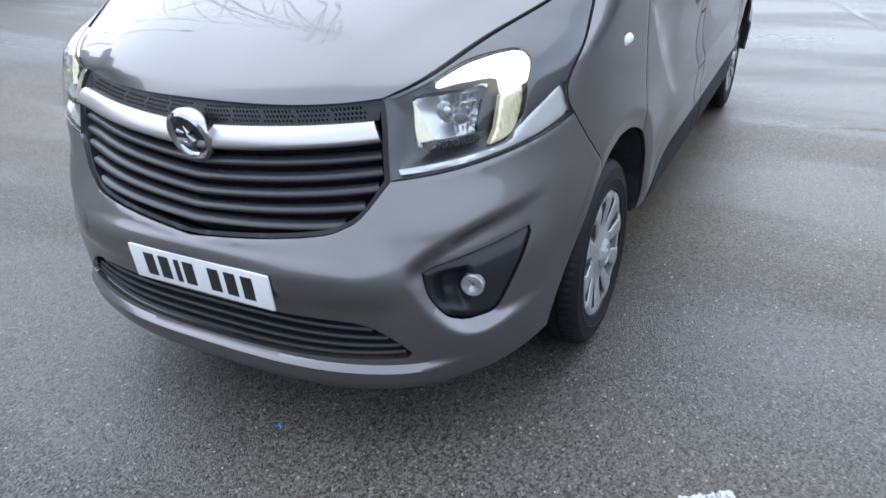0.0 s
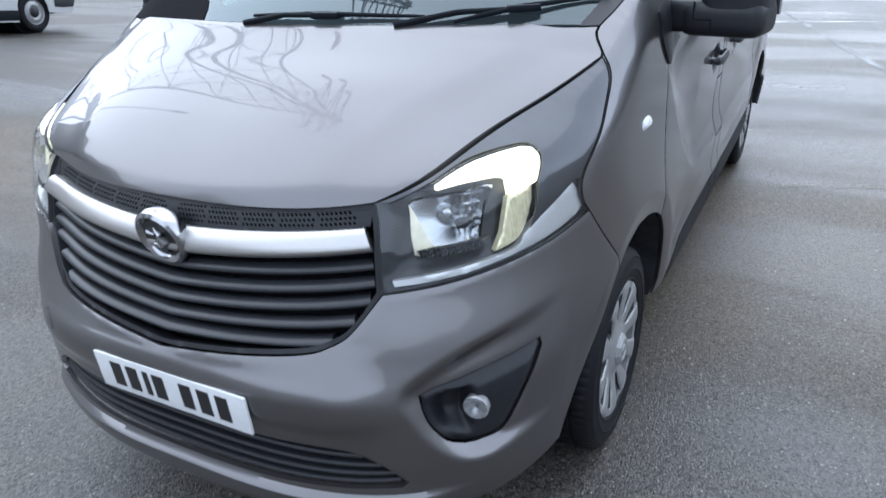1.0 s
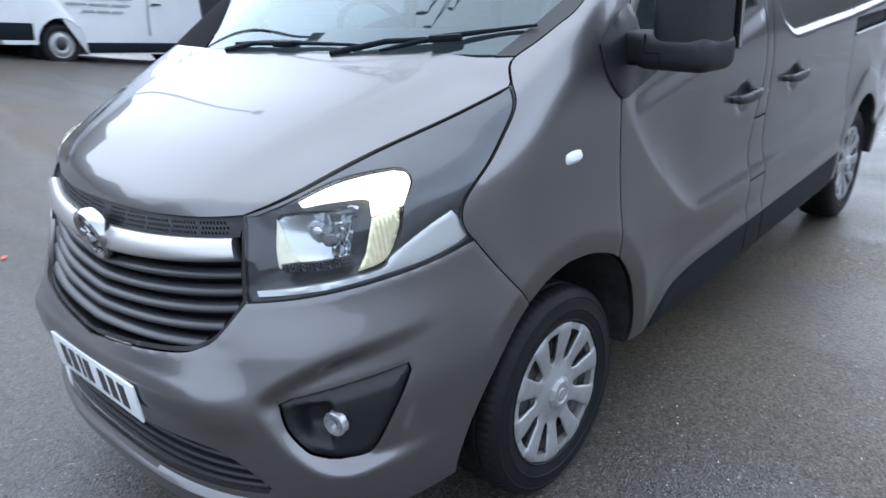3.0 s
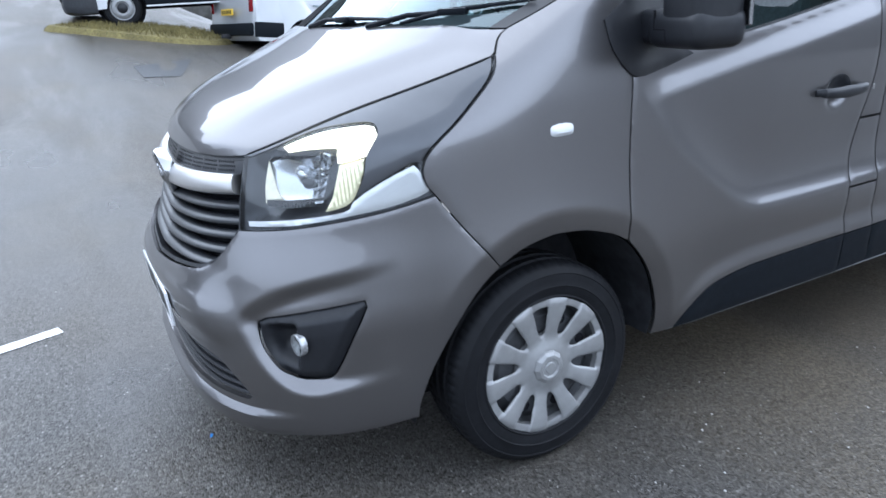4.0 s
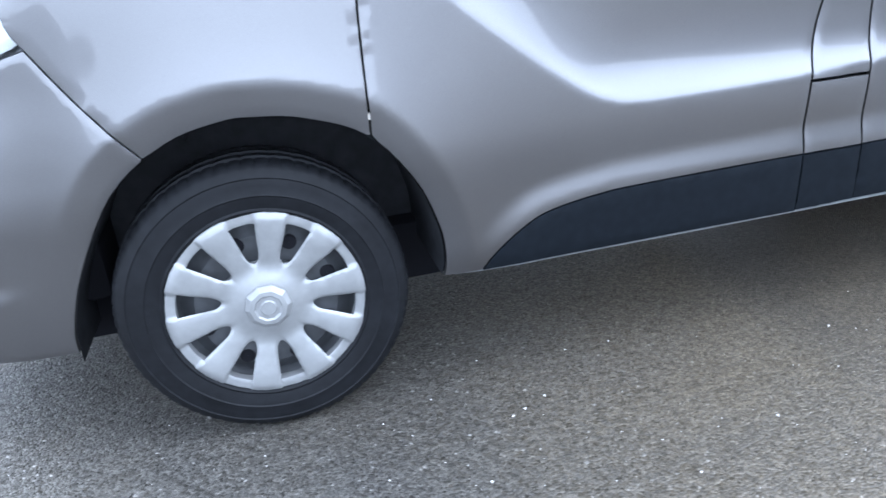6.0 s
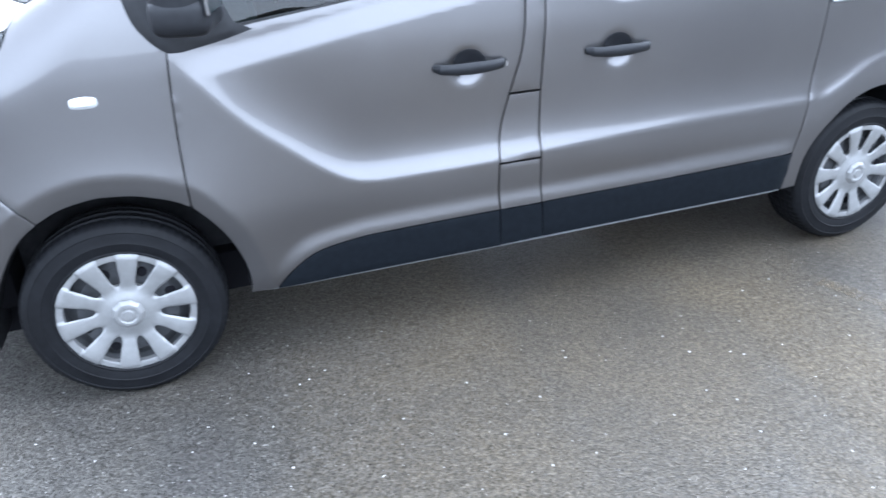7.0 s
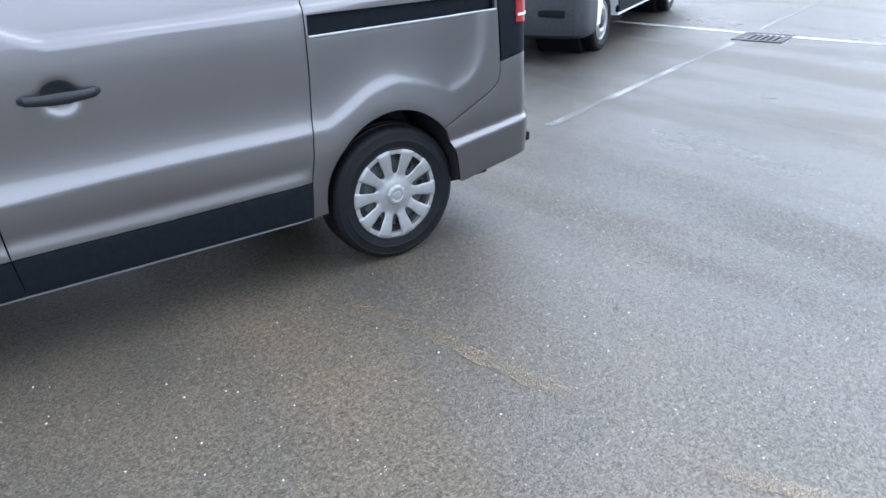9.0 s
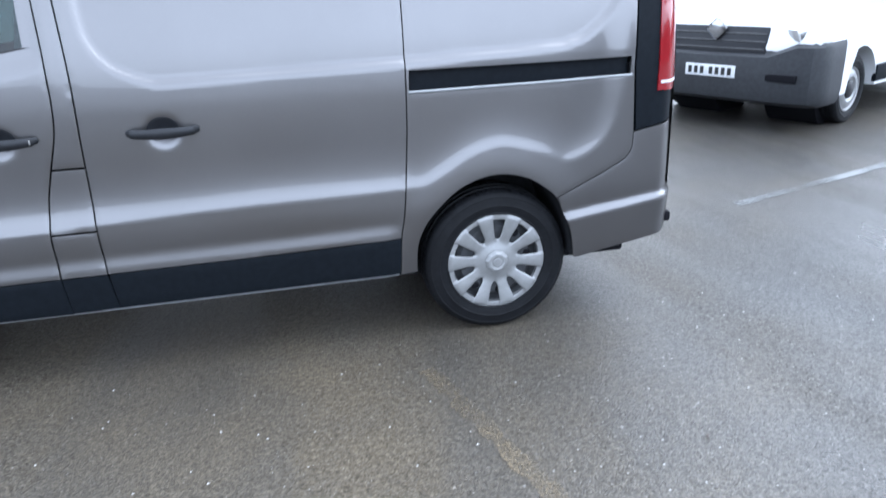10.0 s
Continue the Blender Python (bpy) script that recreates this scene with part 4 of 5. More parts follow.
# ---- handles, mirrors, wipers, small fittings ----
def handle(x, door, flip):
    base = skin(np.array([x]), np.array([1.028]))[0]
    bm = bmesh.new()
    n, wide = 14, .132
    rings = []
    for i in range(n + 1):
        t = i / n * 2 - 1
        y = base[1] - .020 - .026 * (1 - t ** 4) ** .5
        hgt = .0155 + .006 * (1 - abs(t))
        z = base[2] + .006 * t * t - .004
        rings.append([bm.verts.new((x + wide * t, y + .010 * math.cos(a) * (1 if abs(t) < .98 else .3), z + hgt * math.sin(a) * (1 if abs(t) < .98 else .5))) for a in np.linspace(0, 2 * math.pi, 10, endpoint=False)])
    for r1, r2 in zip(rings[:-1], rings[1:]):
        for k in range(10):
            bm.faces.new((r1[k], r1[(k + 1) % 10], r2[(k + 1) % 10], r2[k]))
    bm.faces.new(rings[0][::-1])
    bm.faces.new(rings[-1])
    for e in (-1, 1):
        box(bm, (.035, .032, .024), (x + e * .112, base[1] - .012, base[2]), bevel=.006)
    grip = part("door_handle", bm, BLACK, door, "black plastic pull handle")
    cup = solid("handle_cup", *sheet([[(x + .058 * math.cos(t), 1.030 + .050 * math.sin(t)) for t in np.linspace(0, math.pi, 18)]], 0.008, sunk(-.004), 0.01, 0.002), BLACK)
    mesh_object("handle_cup", cup, door, "black finger recess")
    return grip


for d in doors:
    handle(1.236, d, False)
for d in slides:
    handle(1.800, d, True)
for d in doors:
    bm = bmesh.new()
    box(bm, (.004, .003, .018), (1.352, skin(np.array([1.352]), np.array([1.03]))[0][1] - .047, 1.03), bevel=.001, segments=1)
    part("key_barrel", bm, SATIN, d)

foot_loop = flow([(.203, 1.325), (.220, 1.255), (.25, 1.208), (.282, 1.176), (.307, 1.164)], 4) + flow([(.34, 1.164), (.40, 1.174), (.46, 1.186), (.55, 1.210)], 4) + [(.50, 1.235), (.45, 1.36), (.40, 1.42), (.32, 1.40)]
for d in doors:
    near = -1
    mirror = mesh_object("door_mirror", solid("door_mirror", *sheet([foot_loop], 0.015, sunk(-.010), 0.02, 0.004), BLACK), d, "black plastic door mirror")
    def beside(a, b, c):
        """A place in the housing's own axes: behind its face, outwards, up."""
        return (.365 + .978 * a + .208 * b, -1.118 - .208 * a + .978 * b, 1.398 + c)
    slant = pose(0, 0, 0, 0, 0, -12)
    bm = bmesh.new()
    box(bm, (.152, .188, .31), beside(0, .020, .005), slant, .058, 6)
    part("mirror_housing", bm, BLACK, mirror)
    bm = bmesh.new()
    box(bm, (.158, .245, .104), beside(0, .046, -.104), slant, .045, 6)
    part("mirror_skirt", bm, BLACK, mirror)
    bm = bmesh.new()
    box(bm, (.125, .17, .092), beside(-.012, .165, -.100), slant, .028, 4)
    part("mirror_arm", bm, BLACK, mirror)
    for size, at in (((.006, .004, .050), beside(-.0770, .118, -.080)), ((.006, .056, .004), beside(-.0770, .092, -.105)), ((.006, .004, .034), beside(-.0765, .065, -.122))):
        bm = bmesh.new()
        box(bm, size, at, slant, .001, 1)
        part("mirror_seam", bm, VOID, mirror)
    bm = bmesh.new()
    box(bm, (.01, .17, .23), (.445, -1.128, 1.41), pose(0, 0, 0, 0, 0, -14), .004, 1)
    part("mirror_glass", bm, CHROME, mirror)

rep_loop = [(.041 + .040 * math.copysign(abs(math.cos(t)) ** .6, math.cos(t)), 1.050 + .0185 * math.copysign(abs(math.sin(t)) ** .6, math.sin(t)) + .06 * .0) for t in np.linspace(0, 2 * math.pi, 28, endpoint=False)]
panel("side_repeater", [rep_loop], WHITEPLATE, step=0.008, place=sunk(lambda X, z: -.010 * ramp(0, .012, from_edge(X, z, rep_loop))), depth=0.01, gap=0.0, label="clear side indicator")
panel("repeater_surround", [[(.041 + (a - .041) * 1.12, 1.05 + (b - 1.05) * 1.22) for a, b in rep_loop]], SEAL, step=0.02, place=sunk(-.001), depth=0.005, gap=0.0)


def wiper(name, pivot, bend, tip, back):
    """Arm from its pivot to the clip and a blade across it."""
    arm = mesh_object(name, solid(name, *tube([pivot, ((pivot[0] + bend[0]) / 2, (pivot[1] + bend[1]) / 2, (pivot[2] + bend[2]) / 2 + .012), bend], [.010, .008, .006], 8), SILL), van, "black windscreen wiper")
    blade = tube([back, tuple((np.array(back) * .5 + np.array(bend) * .5) + np.array((0, 0, .003))), (bend[0], bend[1], bend[2] + .004), tip], [.005, .007, .008, .004], 8)
    mesh_object("wiper_blade", solid("wiper_blade", *blade, SILL), arm)
    bm = bmesh.new()
    box(bm, (.035, .09, .020), bend, pose(0, 0, 0, 0, 0, math.degrees(math.atan2(tip[1] - back[1], tip[0] - back[0])) - 90), .008)
    part("blade_clip", bm, SILL, arm)
    return arm


def on_screen(q, p, lift):
    v = screen(np.array([q]), np.array([p]))[0]
    return (float(v[0]), float(v[1]), float(v[2]) + lift)


wiper("wiper", on_screen(-.26, .0, .012), on_screen(.09, .034, .014), on_screen(.463, .034, .013), on_screen(-.237, .030, .013))
wiper("wiper", on_screen(.375, .0, .012), on_screen(.763, .065, .018), on_screen(.972, .258, .015), on_screen(.57, .01, .014))

# dashboard and seats seen through the glass
bm = bmesh.new()
box(bm, (.62, 1.60, .16), (.27, 0, 1.22), pose(0, 0, 0, 0, -8, 0), .05, 3)
dash = part("dashboard", bm, DASH, van, "dark grey plastic dashboard")


def dash_top(q, d):
    v = screen(q, np.full(np.shape(q), .03))
    return v + np.stack([d, np.zeros(np.shape(d)), -.022 - .06 * d * (1 - d)], -1)


mesh_object("dash_top", solid("dash_top", *sheet([[(-.95, .005), (.95, .005), (.95, .55), (-.95, .55)]], 0.05, dash_top, 0.02), DASH), dash)
# inner trim of the windscreen pillars, with a raised rear lip
trim_front = flow([(-.055, 1.275), (.095, 1.375), (.207, 1.430), (.50, 1.61), (.80, 1.81)], 4)
trim_rear = flow([(.10, 1.275), (.155, 1.38), (.25, 1.46), (.52, 1.63), (.80, 1.81)], 4)
for sgn in (1, -1):
    def lining(x, z, sgn=sgn):
        return np.stack([x, sgn * (.79 - .06 * (z - 1.3)), z], -1)
    post = mesh_object("pillar_trim", solid("pillar_trim", *sheet([(trim_front + trim_rear[::-1][1:-1])[::-sgn]], 0.03, lining, 0.012), BLACK), van, "black inner pillar trim")
    mesh_object("trim_lip", solid("trim_lip", *tube([(x - .012, sgn * (.772 - .06 * (z - 1.3)), z) for x, z in trim_rear], .016, 8), SLAT), post)
bm = bmesh.new()
box(bm, (.05, 1.68, 1.0), (1.52, 0, 1.35), bevel=.01)
part("bulkhead", bm, TRIMGREY, van)
for y in (-.50, .05, .52):
    bm = bmesh.new()
    box(bm, (.16, .44, .66), (1.33, y, 1.18), pose(0, 0, 0, 0, 12, 0), .05, 3)
    seat = part("seat", bm, TRIMGREY, van, "grey cloth cab seat")
    bm = bmesh.new()
    box(bm, (.09, .25, .20), (1.43, y, 1.60), pose(0, 0, 0, 0, 8, 0), .04, 3)
    part("headrest", bm, TRIMGREY, seat)
    bm = bmesh.new()
    box(bm, (.50, .46, .16), (1.08, y, .86), bevel=.05, segments=3)
    part("cushion", bm, TRIMGREY, seat)
wheel_v, wheel_f = lathe([(.185 + .014 * math.cos(t), .014 * math.sin(t)) for t in np.linspace(0, 2 * math.pi, 10, endpoint=False)], 40, "x", True)
sw = mesh_object("steering_wheel", solid("steering_wheel", wheel_v, wheel_f, BLACK), van)
sw.location, sw.rotation_euler = (.68, .45, 1.28), (0, radians(-28), 0)


# the flank away from the walk stands a little further out: the van is 1.96 m wide
bpy.context.view_layer.update()
for ob in [o for o in van.children_recursive if o.type == "MESH"]:
    if ob.name.startswith("wheel") and not ob.name.startswith("wheel_housing"):
        ob.location.y += .05 if ob.location.y > 0 else 0
    elif not ob.parent.name.startswith("wheel"):
        m = ob.matrix_world
        place = np.array([m @ v.co for v in ob.data.vertices])
        if place[:, 1].max() > .45:
            place[:, 1] += (.05 + .05 * ramp(.75, .90, place[:, 2])) * ramp(.45, .72, place[:, 1])
            if ob.data.users > 1:
                ob.data = ob.data.copy()
            back = m.inverted()
            for v, p in zip(ob.data.vertices, place):
                v.co = back @ Vector(p)
            ob.data.update()


# ---- the yard ----
def land(x, y):
    """Height of the yard: level round the van, rising gently behind it."""
    x, y = np.asarray(x, float), np.asarray(y, float)
    up = np.maximum(y - 3.5, 0)
    up = up * up / (up + 1.2)
    rise = .165 * np.minimum(up, 26) * (1 - .92 * ramp(-.5, 7, x)) * (1 - ramp(12, 40, -x))
    return rise


def asphalt():
    m = bpy.data.materials.new("wet_asphalt")
    m.use_nodes = True
    n, l = m.node_tree.nodes, m.node_tree.links
    b = n["Principled BSDF"]
    co = n.new("ShaderNodeTexCoord")

    def tex(kind, scale, detail=3.0, stretch=None, distort=0.0):
        t = n.new(kind)
        t.inputs["Scale"].default_value = scale
        if kind == "ShaderNodeTexNoise":
            t.inputs["Detail"].default_value, t.inputs["Distortion"].default_value = detail, distort
        src = co.outputs["Object"]
        if stretch:
            mp = n.new("ShaderNodeMapping")
            mp.inputs["Scale"].default_value = stretch
            mp.inputs["Rotation"].default_value = (0, 0, radians(6))
            l.new(src, mp.inputs[0])
            src = mp.outputs[0]
        l.new(src, t.inputs["Vector"])
        return t

    def remap(src, a, c, lo, hi):
        r = n.new("ShaderNodeMapRange")
        for k, v in zip(("From Min", "From Max", "To Min", "To Max"), (a, c, lo, hi)):
            r.inputs[k].default_value = v
        l.new(src, r.inputs["Value"])
        return r.outputs[0]

    def soft(src, a, c, lo, hi):
        out = remap(src, a, c, lo, hi)
        out.node.interpolation_type = "SMOOTHSTEP"
        return out

    def mix(fac, one, two):
        x = n.new("ShaderNodeMixRGB")
        for k, v in ((0, fac), (1, one), (2, two)):
            if isinstance(v, (float, int)):
                x.inputs[k].default_value = v
            elif isinstance(v, tuple):
                x.inputs[k].default_value = (*v, 1)
            else:
                l.new(v, x.inputs[k])
        return x.outputs[0]

    def calc(op, one, two):
        x = n.new("ShaderNodeMath")
        x.operation = op
        for k, v in ((0, one), (1, two)):
            if isinstance(v, (float, int)):
                x.inputs[k].default_value = v
            else:
                l.new(v, x.inputs[k])
        return x.outputs[0]

    chips = tex("ShaderNodeTexVoronoi", 160.0)
    chips.inputs["Randomness"].default_value = 1.0
    fine = tex("ShaderNodeTexNoise", 320.0, 2.0)
    bands = tex("ShaderNodeTexNoise", 1.0, 3.0, (0.95, 0.20, 1.0), 0.4)
    blots = tex("ShaderNodeTexNoise", 0.55, 3.0, None, 0.5)
    patch = tex("ShaderNodeTexNoise", 2.2, 3.0)
    sep = n.new("ShaderNodeSeparateColor")
    l.new(chips.outputs["Color"], sep.inputs[0])
    tone = remap(sep.outputs[0], 0.0, 1.0, 0.005, 0.100)
    pale = remap(sep.outputs[1], 0.988, 0.999, 0.0, 0.7)
    stone = mix(pale, mix(tone, (0.0, 0.0, 0.0), (1.0, 0.96, 0.90)), (0.36, 0.35, 0.33))
    clump = tex("ShaderNodeTexNoise", 48.0, 2.0)
    dust = calc("MULTIPLY", remap(fine.outputs["Fac"], 0.35, 0.7, 0.85, 1.18), remap(clump.outputs["Fac"], 0.3, 0.7, 0.72, 1.28))
    stone2 = n.new("ShaderNodeVectorMath")
    stone2.operation = "SCALE"
    l.new(stone, stone2.inputs[0])
    l.new(dust, stone2.inputs["Scale"])
    wet = calc("MULTIPLY_ADD", soft(bands.outputs["Fac"], 0.44, 0.62, 0.0, 0.7), 1.0)
    l.new(soft(blots.outputs["Fac"], 0.45, 0.75, 0.0, 0.3), wet.node.inputs[2])
    spot = n.new("ShaderNodeSeparateXYZ")
    l.new(co.outputs["Object"], spot.inputs[0])
    lean = calc("ADD", spot.outputs["X"], calc("MULTIPLY", spot.outputs["Y"], 0.25))
    # tarmac made paler ahead of the van
    pale_end = n.new("ShaderNodeVectorMath")
    pale_end.operation = "SCALE"
    l.new(stone2.outputs[0], pale_end.inputs[0])
    l.new(soft(calc("ADD", spot.outputs["X"], remap(blots.outputs["Fac"], 0.2, 0.8, -0.8, 0.8)), 1.0, -1.4, 1.0, 1.45), pale_end.inputs["Scale"])
    silt = remap(calc("MULTIPLY", patch.outputs["Fac"], remap(blots.outputs["Fac"], 0.70, 0.30, 0.0, 1.0)), 0.0, 0.5, 0.0, 0.35)
    # dried mud beside the bay
    bay = calc("MULTIPLY", soft(spot.outputs["X"], -0.5, 1.4, 0.0, 0.45), soft(lean, 4.4, 2.0, 0.0, 1.0))
    silt = calc("MINIMUM", calc("ADD", silt, calc("MULTIPLY", bay, soft(patch.outputs["Fac"], 0.2, 0.8, 0.8, 1.15))), 0.8)
    earth = n.new("ShaderNodeVectorMath")
    earth.operation = "SCALE"
    earth.inputs[0].default_value = (0.112, 0.090, 0.060)
    l.new(calc("MULTIPLY", dust, remap(sep.outputs[2], 0.0, 1.0, 0.6, 1.4)), earth.inputs["Scale"])
    colour = mix(silt, pale_end.outputs[0], earth.outputs[0])
    dark = mix(wet, colour, mix(0.35, colour, (0.026, 0.026, 0.027)))
    l.new(dark, b.inputs["Base Color"])
    l.new(remap(wet, 0.0, 1.0, 0.42, 0.25), b.inputs["Roughness"])
    b.inputs["IOR"].default_value = 1.4
    l.new(calc("MULTIPLY", remap(wet, 0.0, 1.0, 0.26, 0.72), remap(sep.outputs[2], 0.0, 1.0, 0.5, 1.5)), b.inputs["Specular IOR Level"])
    bp = n.new("ShaderNodeBump")
    bp.inputs["Distance"].default_value = 0.0032
    bp.inputs["Strength"].default_value = 0.6
    height = calc("ADD", calc("MULTIPLY", chips.outputs["Distance"], -1.1), calc("ADD", calc("MULTIPLY", fine.outputs["Fac"], 0.45), calc("MULTIPLY", sep.outputs[1], 0.55)))
    l.new(height, bp.inputs["Height"])
    l.new(bp.outputs[0], b.inputs["Normal"])
    return m


ASPHALT = asphalt()
gx = np.concatenate([np.linspace(-400, -40, 10)[:-1], np.linspace(-40, -8, 14)[:-1], np.linspace(-8, 14, 45)[:-1], np.linspace(14, 40, 12)[:-1], np.linspace(40, 400, 10)])
gy = np.concatenate([np.linspace(-400, -30, 10)[:-1], np.linspace(-30, 2, 20)[:-1], np.linspace(2, 30, 57)[:-1], np.linspace(30, 60, 10)[:-1], np.linspace(60, 400, 10)])
GX, GY = np.meshgrid(gx, gy)
gv = np.stack([GX, GY, land(GX, GY)], -1).reshape(-1, 3)
k = len(gx)
gf = [(j * k + i, j * k + i + 1, (j + 1) * k + i + 1, (j + 1) * k + i) for j in range(len(gy) - 1) for i in range(k - 1)]
ground = tagged(mesh_object("ground", solid("ground", gv, gf, ASPHALT)), "wet grey asphalt car park with dull sheen", "asphalt", kind="structure")


def ribbon(name, points, width, mat, lift=0.004, rag=0.0, seed=1):
    """A flat strip on the ground along points, with ragged sides."""
    rnd = random.Random(seed)
    pts = flow(points, 10)
    verts, faces = [], []
    for i, (x, y) in enumerate(pts):
        a, b = pts[max(i - 1, 0)], pts[min(i + 1, len(pts) - 1)]
        d = Vector((b[0] - a[0], b[1] - a[1])).normalized()
        for s in (-1, 1):
            w = width / 2 * (1 + rag * rnd.uniform(-1, 1))
            px, py = x - d.y * w * s, y + d.x * w * s
            verts.append((px, py, float(land(px, py)) + lift))
    for i in range(len(pts) - 1):
        faces.append((2 * i, 2 * i + 1, 2 * i + 3, 2 * i + 2)[::-1])
    return tagged(mesh_object(name, solid(name, verts, faces, mat)), kind="structure")


def worn_paint(name, colour, hold):
    """Paint or silt worn through to the ground below it."""
    m = bpy.data.materials.new(name)
    m.use_nodes = True
    n, l = m.node_tree.nodes, m.node_tree.links
    b = n["Principled BSDF"]
    co = n.new("ShaderNodeTexCoord")
    one, two = n.new("ShaderNodeTexNoise"), n.new("ShaderNodeTexNoise")
    one.inputs["Scale"].default_value, one.inputs["Detail"].default_value = 130, 3
    two.inputs["Scale"].default_value, two.inputs["Detail"].default_value = 2, 2
    add, cut = n.new("ShaderNodeMath"), n.new("ShaderNodeMapRange")
    for t in (one, two):
        l.new(co.outputs["Object"], t.inputs["Vector"])
    l.new(one.outputs["Fac"], add.inputs[0])
    l.new(two.outputs["Fac"], add.inputs[1])
    cut.inputs["From Min"].default_value, cut.inputs["From Max"].default_value = 0.94 - hold, 1.30 - hold
    l.new(add.outputs[0], cut.inputs["Value"])
    b.inputs["Base Color"].default_value = (*colour, 1)
    b.inputs["Roughness"].default_value = 0.45
    l.new(cut.outputs[0], b.inputs["Alpha"])
    return m


FADED = worn_paint("faded_white_line", (0.155, 0.16, 0.16), 0.12)
PALE = worn_paint("pale_white_line", (0.42, 0.42, 0.41), 0.24)
FRESH = worn_paint("white_line", (0.62, 0.62, 0.60), 0.42)
SILT = worn_paint("tan_silt", (0.17, 0.134, 0.086), -0.06)
tagged(ribbon("bay_line", [(5.14, .335), (7.2, .98), (8.98, 1.52), (11.2, 2.25), (14, 3.1)], .08, FADED, rag=.08), "worn white parking bay line on asphalt", "line")
tagged(ribbon("bay_line", [(6.0, -2.02), (7.78, -1.50), (9.16, -1.13), (12, -.35)], .085, FADED, rag=.08, seed=2), "worn white parking bay line on asphalt", "line")
tagged(ribbon("bay_line", [(8.9, 5.2), (9.3, 3.07), (9.65, 1.12), (9.95, -.2), (10.25, -2.2), (10.7, -5)], .10, PALE, rag=.08, seed=3), "worn white line across the bay ends", "line")
tagged(ribbon("bay_line", [(-1.345, 1.215), (-1.62, 1.13), (-2.2, .96), (-4.2, .35)], .085, FRESH, rag=.06, seed=4), "bright white end of a bay line", "line")
tagged(ribbon("bay_line", [(-.70, -1.345), (-.66, -1.40), (-.62, -1.47)], .042, PALE, rag=.3, seed=5), "short white scrap of line paint", "line")
tagged(ribbon("silt_trail", [(2.70, -1.20), (2.80, -1.50), (2.97, -2.12), (3.06, -2.40), (3.12, -2.73), (3.24, -3.0), (3.4, -3.4)], .075, SILT, rag=.4, seed=6), "tan silt trail along a shallow crack", "silt", kind="stuff")

# loose grit
rnd = random.Random(4)
gv, gf = [], []
for i in range(3600):
    u = rnd.random()
    x, y = (rnd.uniform(-2.6, 5.5), rnd.uniform(-4.6, -.75)) if u < .88 else (rnd.uniform(-3.6, -.9), rnd.uniform(-1.5, 4))
    if y > -1.0 and -.5 < x < 3.5 and rnd.random() < .6:
        continue
    s = .0012 + .0030 * rnd.random() ** 5
    a, base = rnd.uniform(0, 6.28), len(gv)
    for t in range(3):
        gv.append((x + s * 1.3 * math.cos(a + 2.09 * t) * rnd.uniform(.7, 1.3), y + s * 1.3 * math.sin(a + 2.09 * t), .0))
    gv.append((x, y, s * 1.1))
    gf += [(base, base + 1, base + 3), (base + 1, base + 2, base + 3), (base + 2, base, base + 3)]
tagged(mesh_object("grit", solid("grit", gv, gf, STONE, False)), "loose pale grit scattered on the asphalt", "grit", kind="stuff")
for nm, lab, at, size, col in (("plastic_scrap", "small blue scrap of plastic on the asphalt", (-.909, -.16), .016, (0.03, 0.22, 0.62)),
                               ("leaf", "small dark dead leaf on wet asphalt", (3.57, -1.905), .014, (0.05, 0.035, 0.025)),
                               ("red_thread", "thin red scrap lying on the asphalt", (-.35, 3.05), .05, (0.5, 0.06, 0.03))):
    bm = bmesh.new()
    pts = [bm.verts.new((size * c * .9, size * s * .35, .004 + .004 * (q % 2))) for q, (c, s) in enumerate(((1, 0), (.4, .9), (-.6, .7), (-1, -.1), (-.3, -.9), (.6, -.6)))]
    bm.faces.new(pts)
    top = bmesh.ops.extrude_face_region(bm, geom=list(bm.faces))
    bmesh.ops.translate(bm, vec=(0, 0, .002), verts=[v for v in top["geom"] if isinstance(v, bmesh.types.BMVert)])
    scrap = part(nm, bm, material(nm, col, .5, grain=.2), None)
    scrap.location, scrap.rotation_euler = (*at, float(land(*at))), (0, 0, 1.1)
    tagged(scrap, lab, nm.split("_")[-1])

# drain cover
drain = thing("drain_cover", (9.38, 1.45, 0), 18)
bm = bmesh.new()
for sx in (-1, 1):
    box(bm, (.04, .56, .012), (sx * .25, 0, .006), bevel=.002, segments=1)
for sy in (-1, 1):
    box(bm, (.46, .04, .012), (0, sy * .26, .006), bevel=.002, segments=1)
part("frame", bm, IRON, drain)
for i in range(7):
    bm = bmesh.new()
    box(bm, (.46, .035, .010), (0, -.21 + .07 * i, .0055), bevel=.002, segments=1)
    part("grate_bar", bm, IRON, drain)
bm = bmesh.new()
box(bm, (.46, .48, .002), (0, 0, .0025))
part("pit", bm, VOID, drain)
tagged(drain, "dark cast iron drain cover set in asphalt", "drain cover")


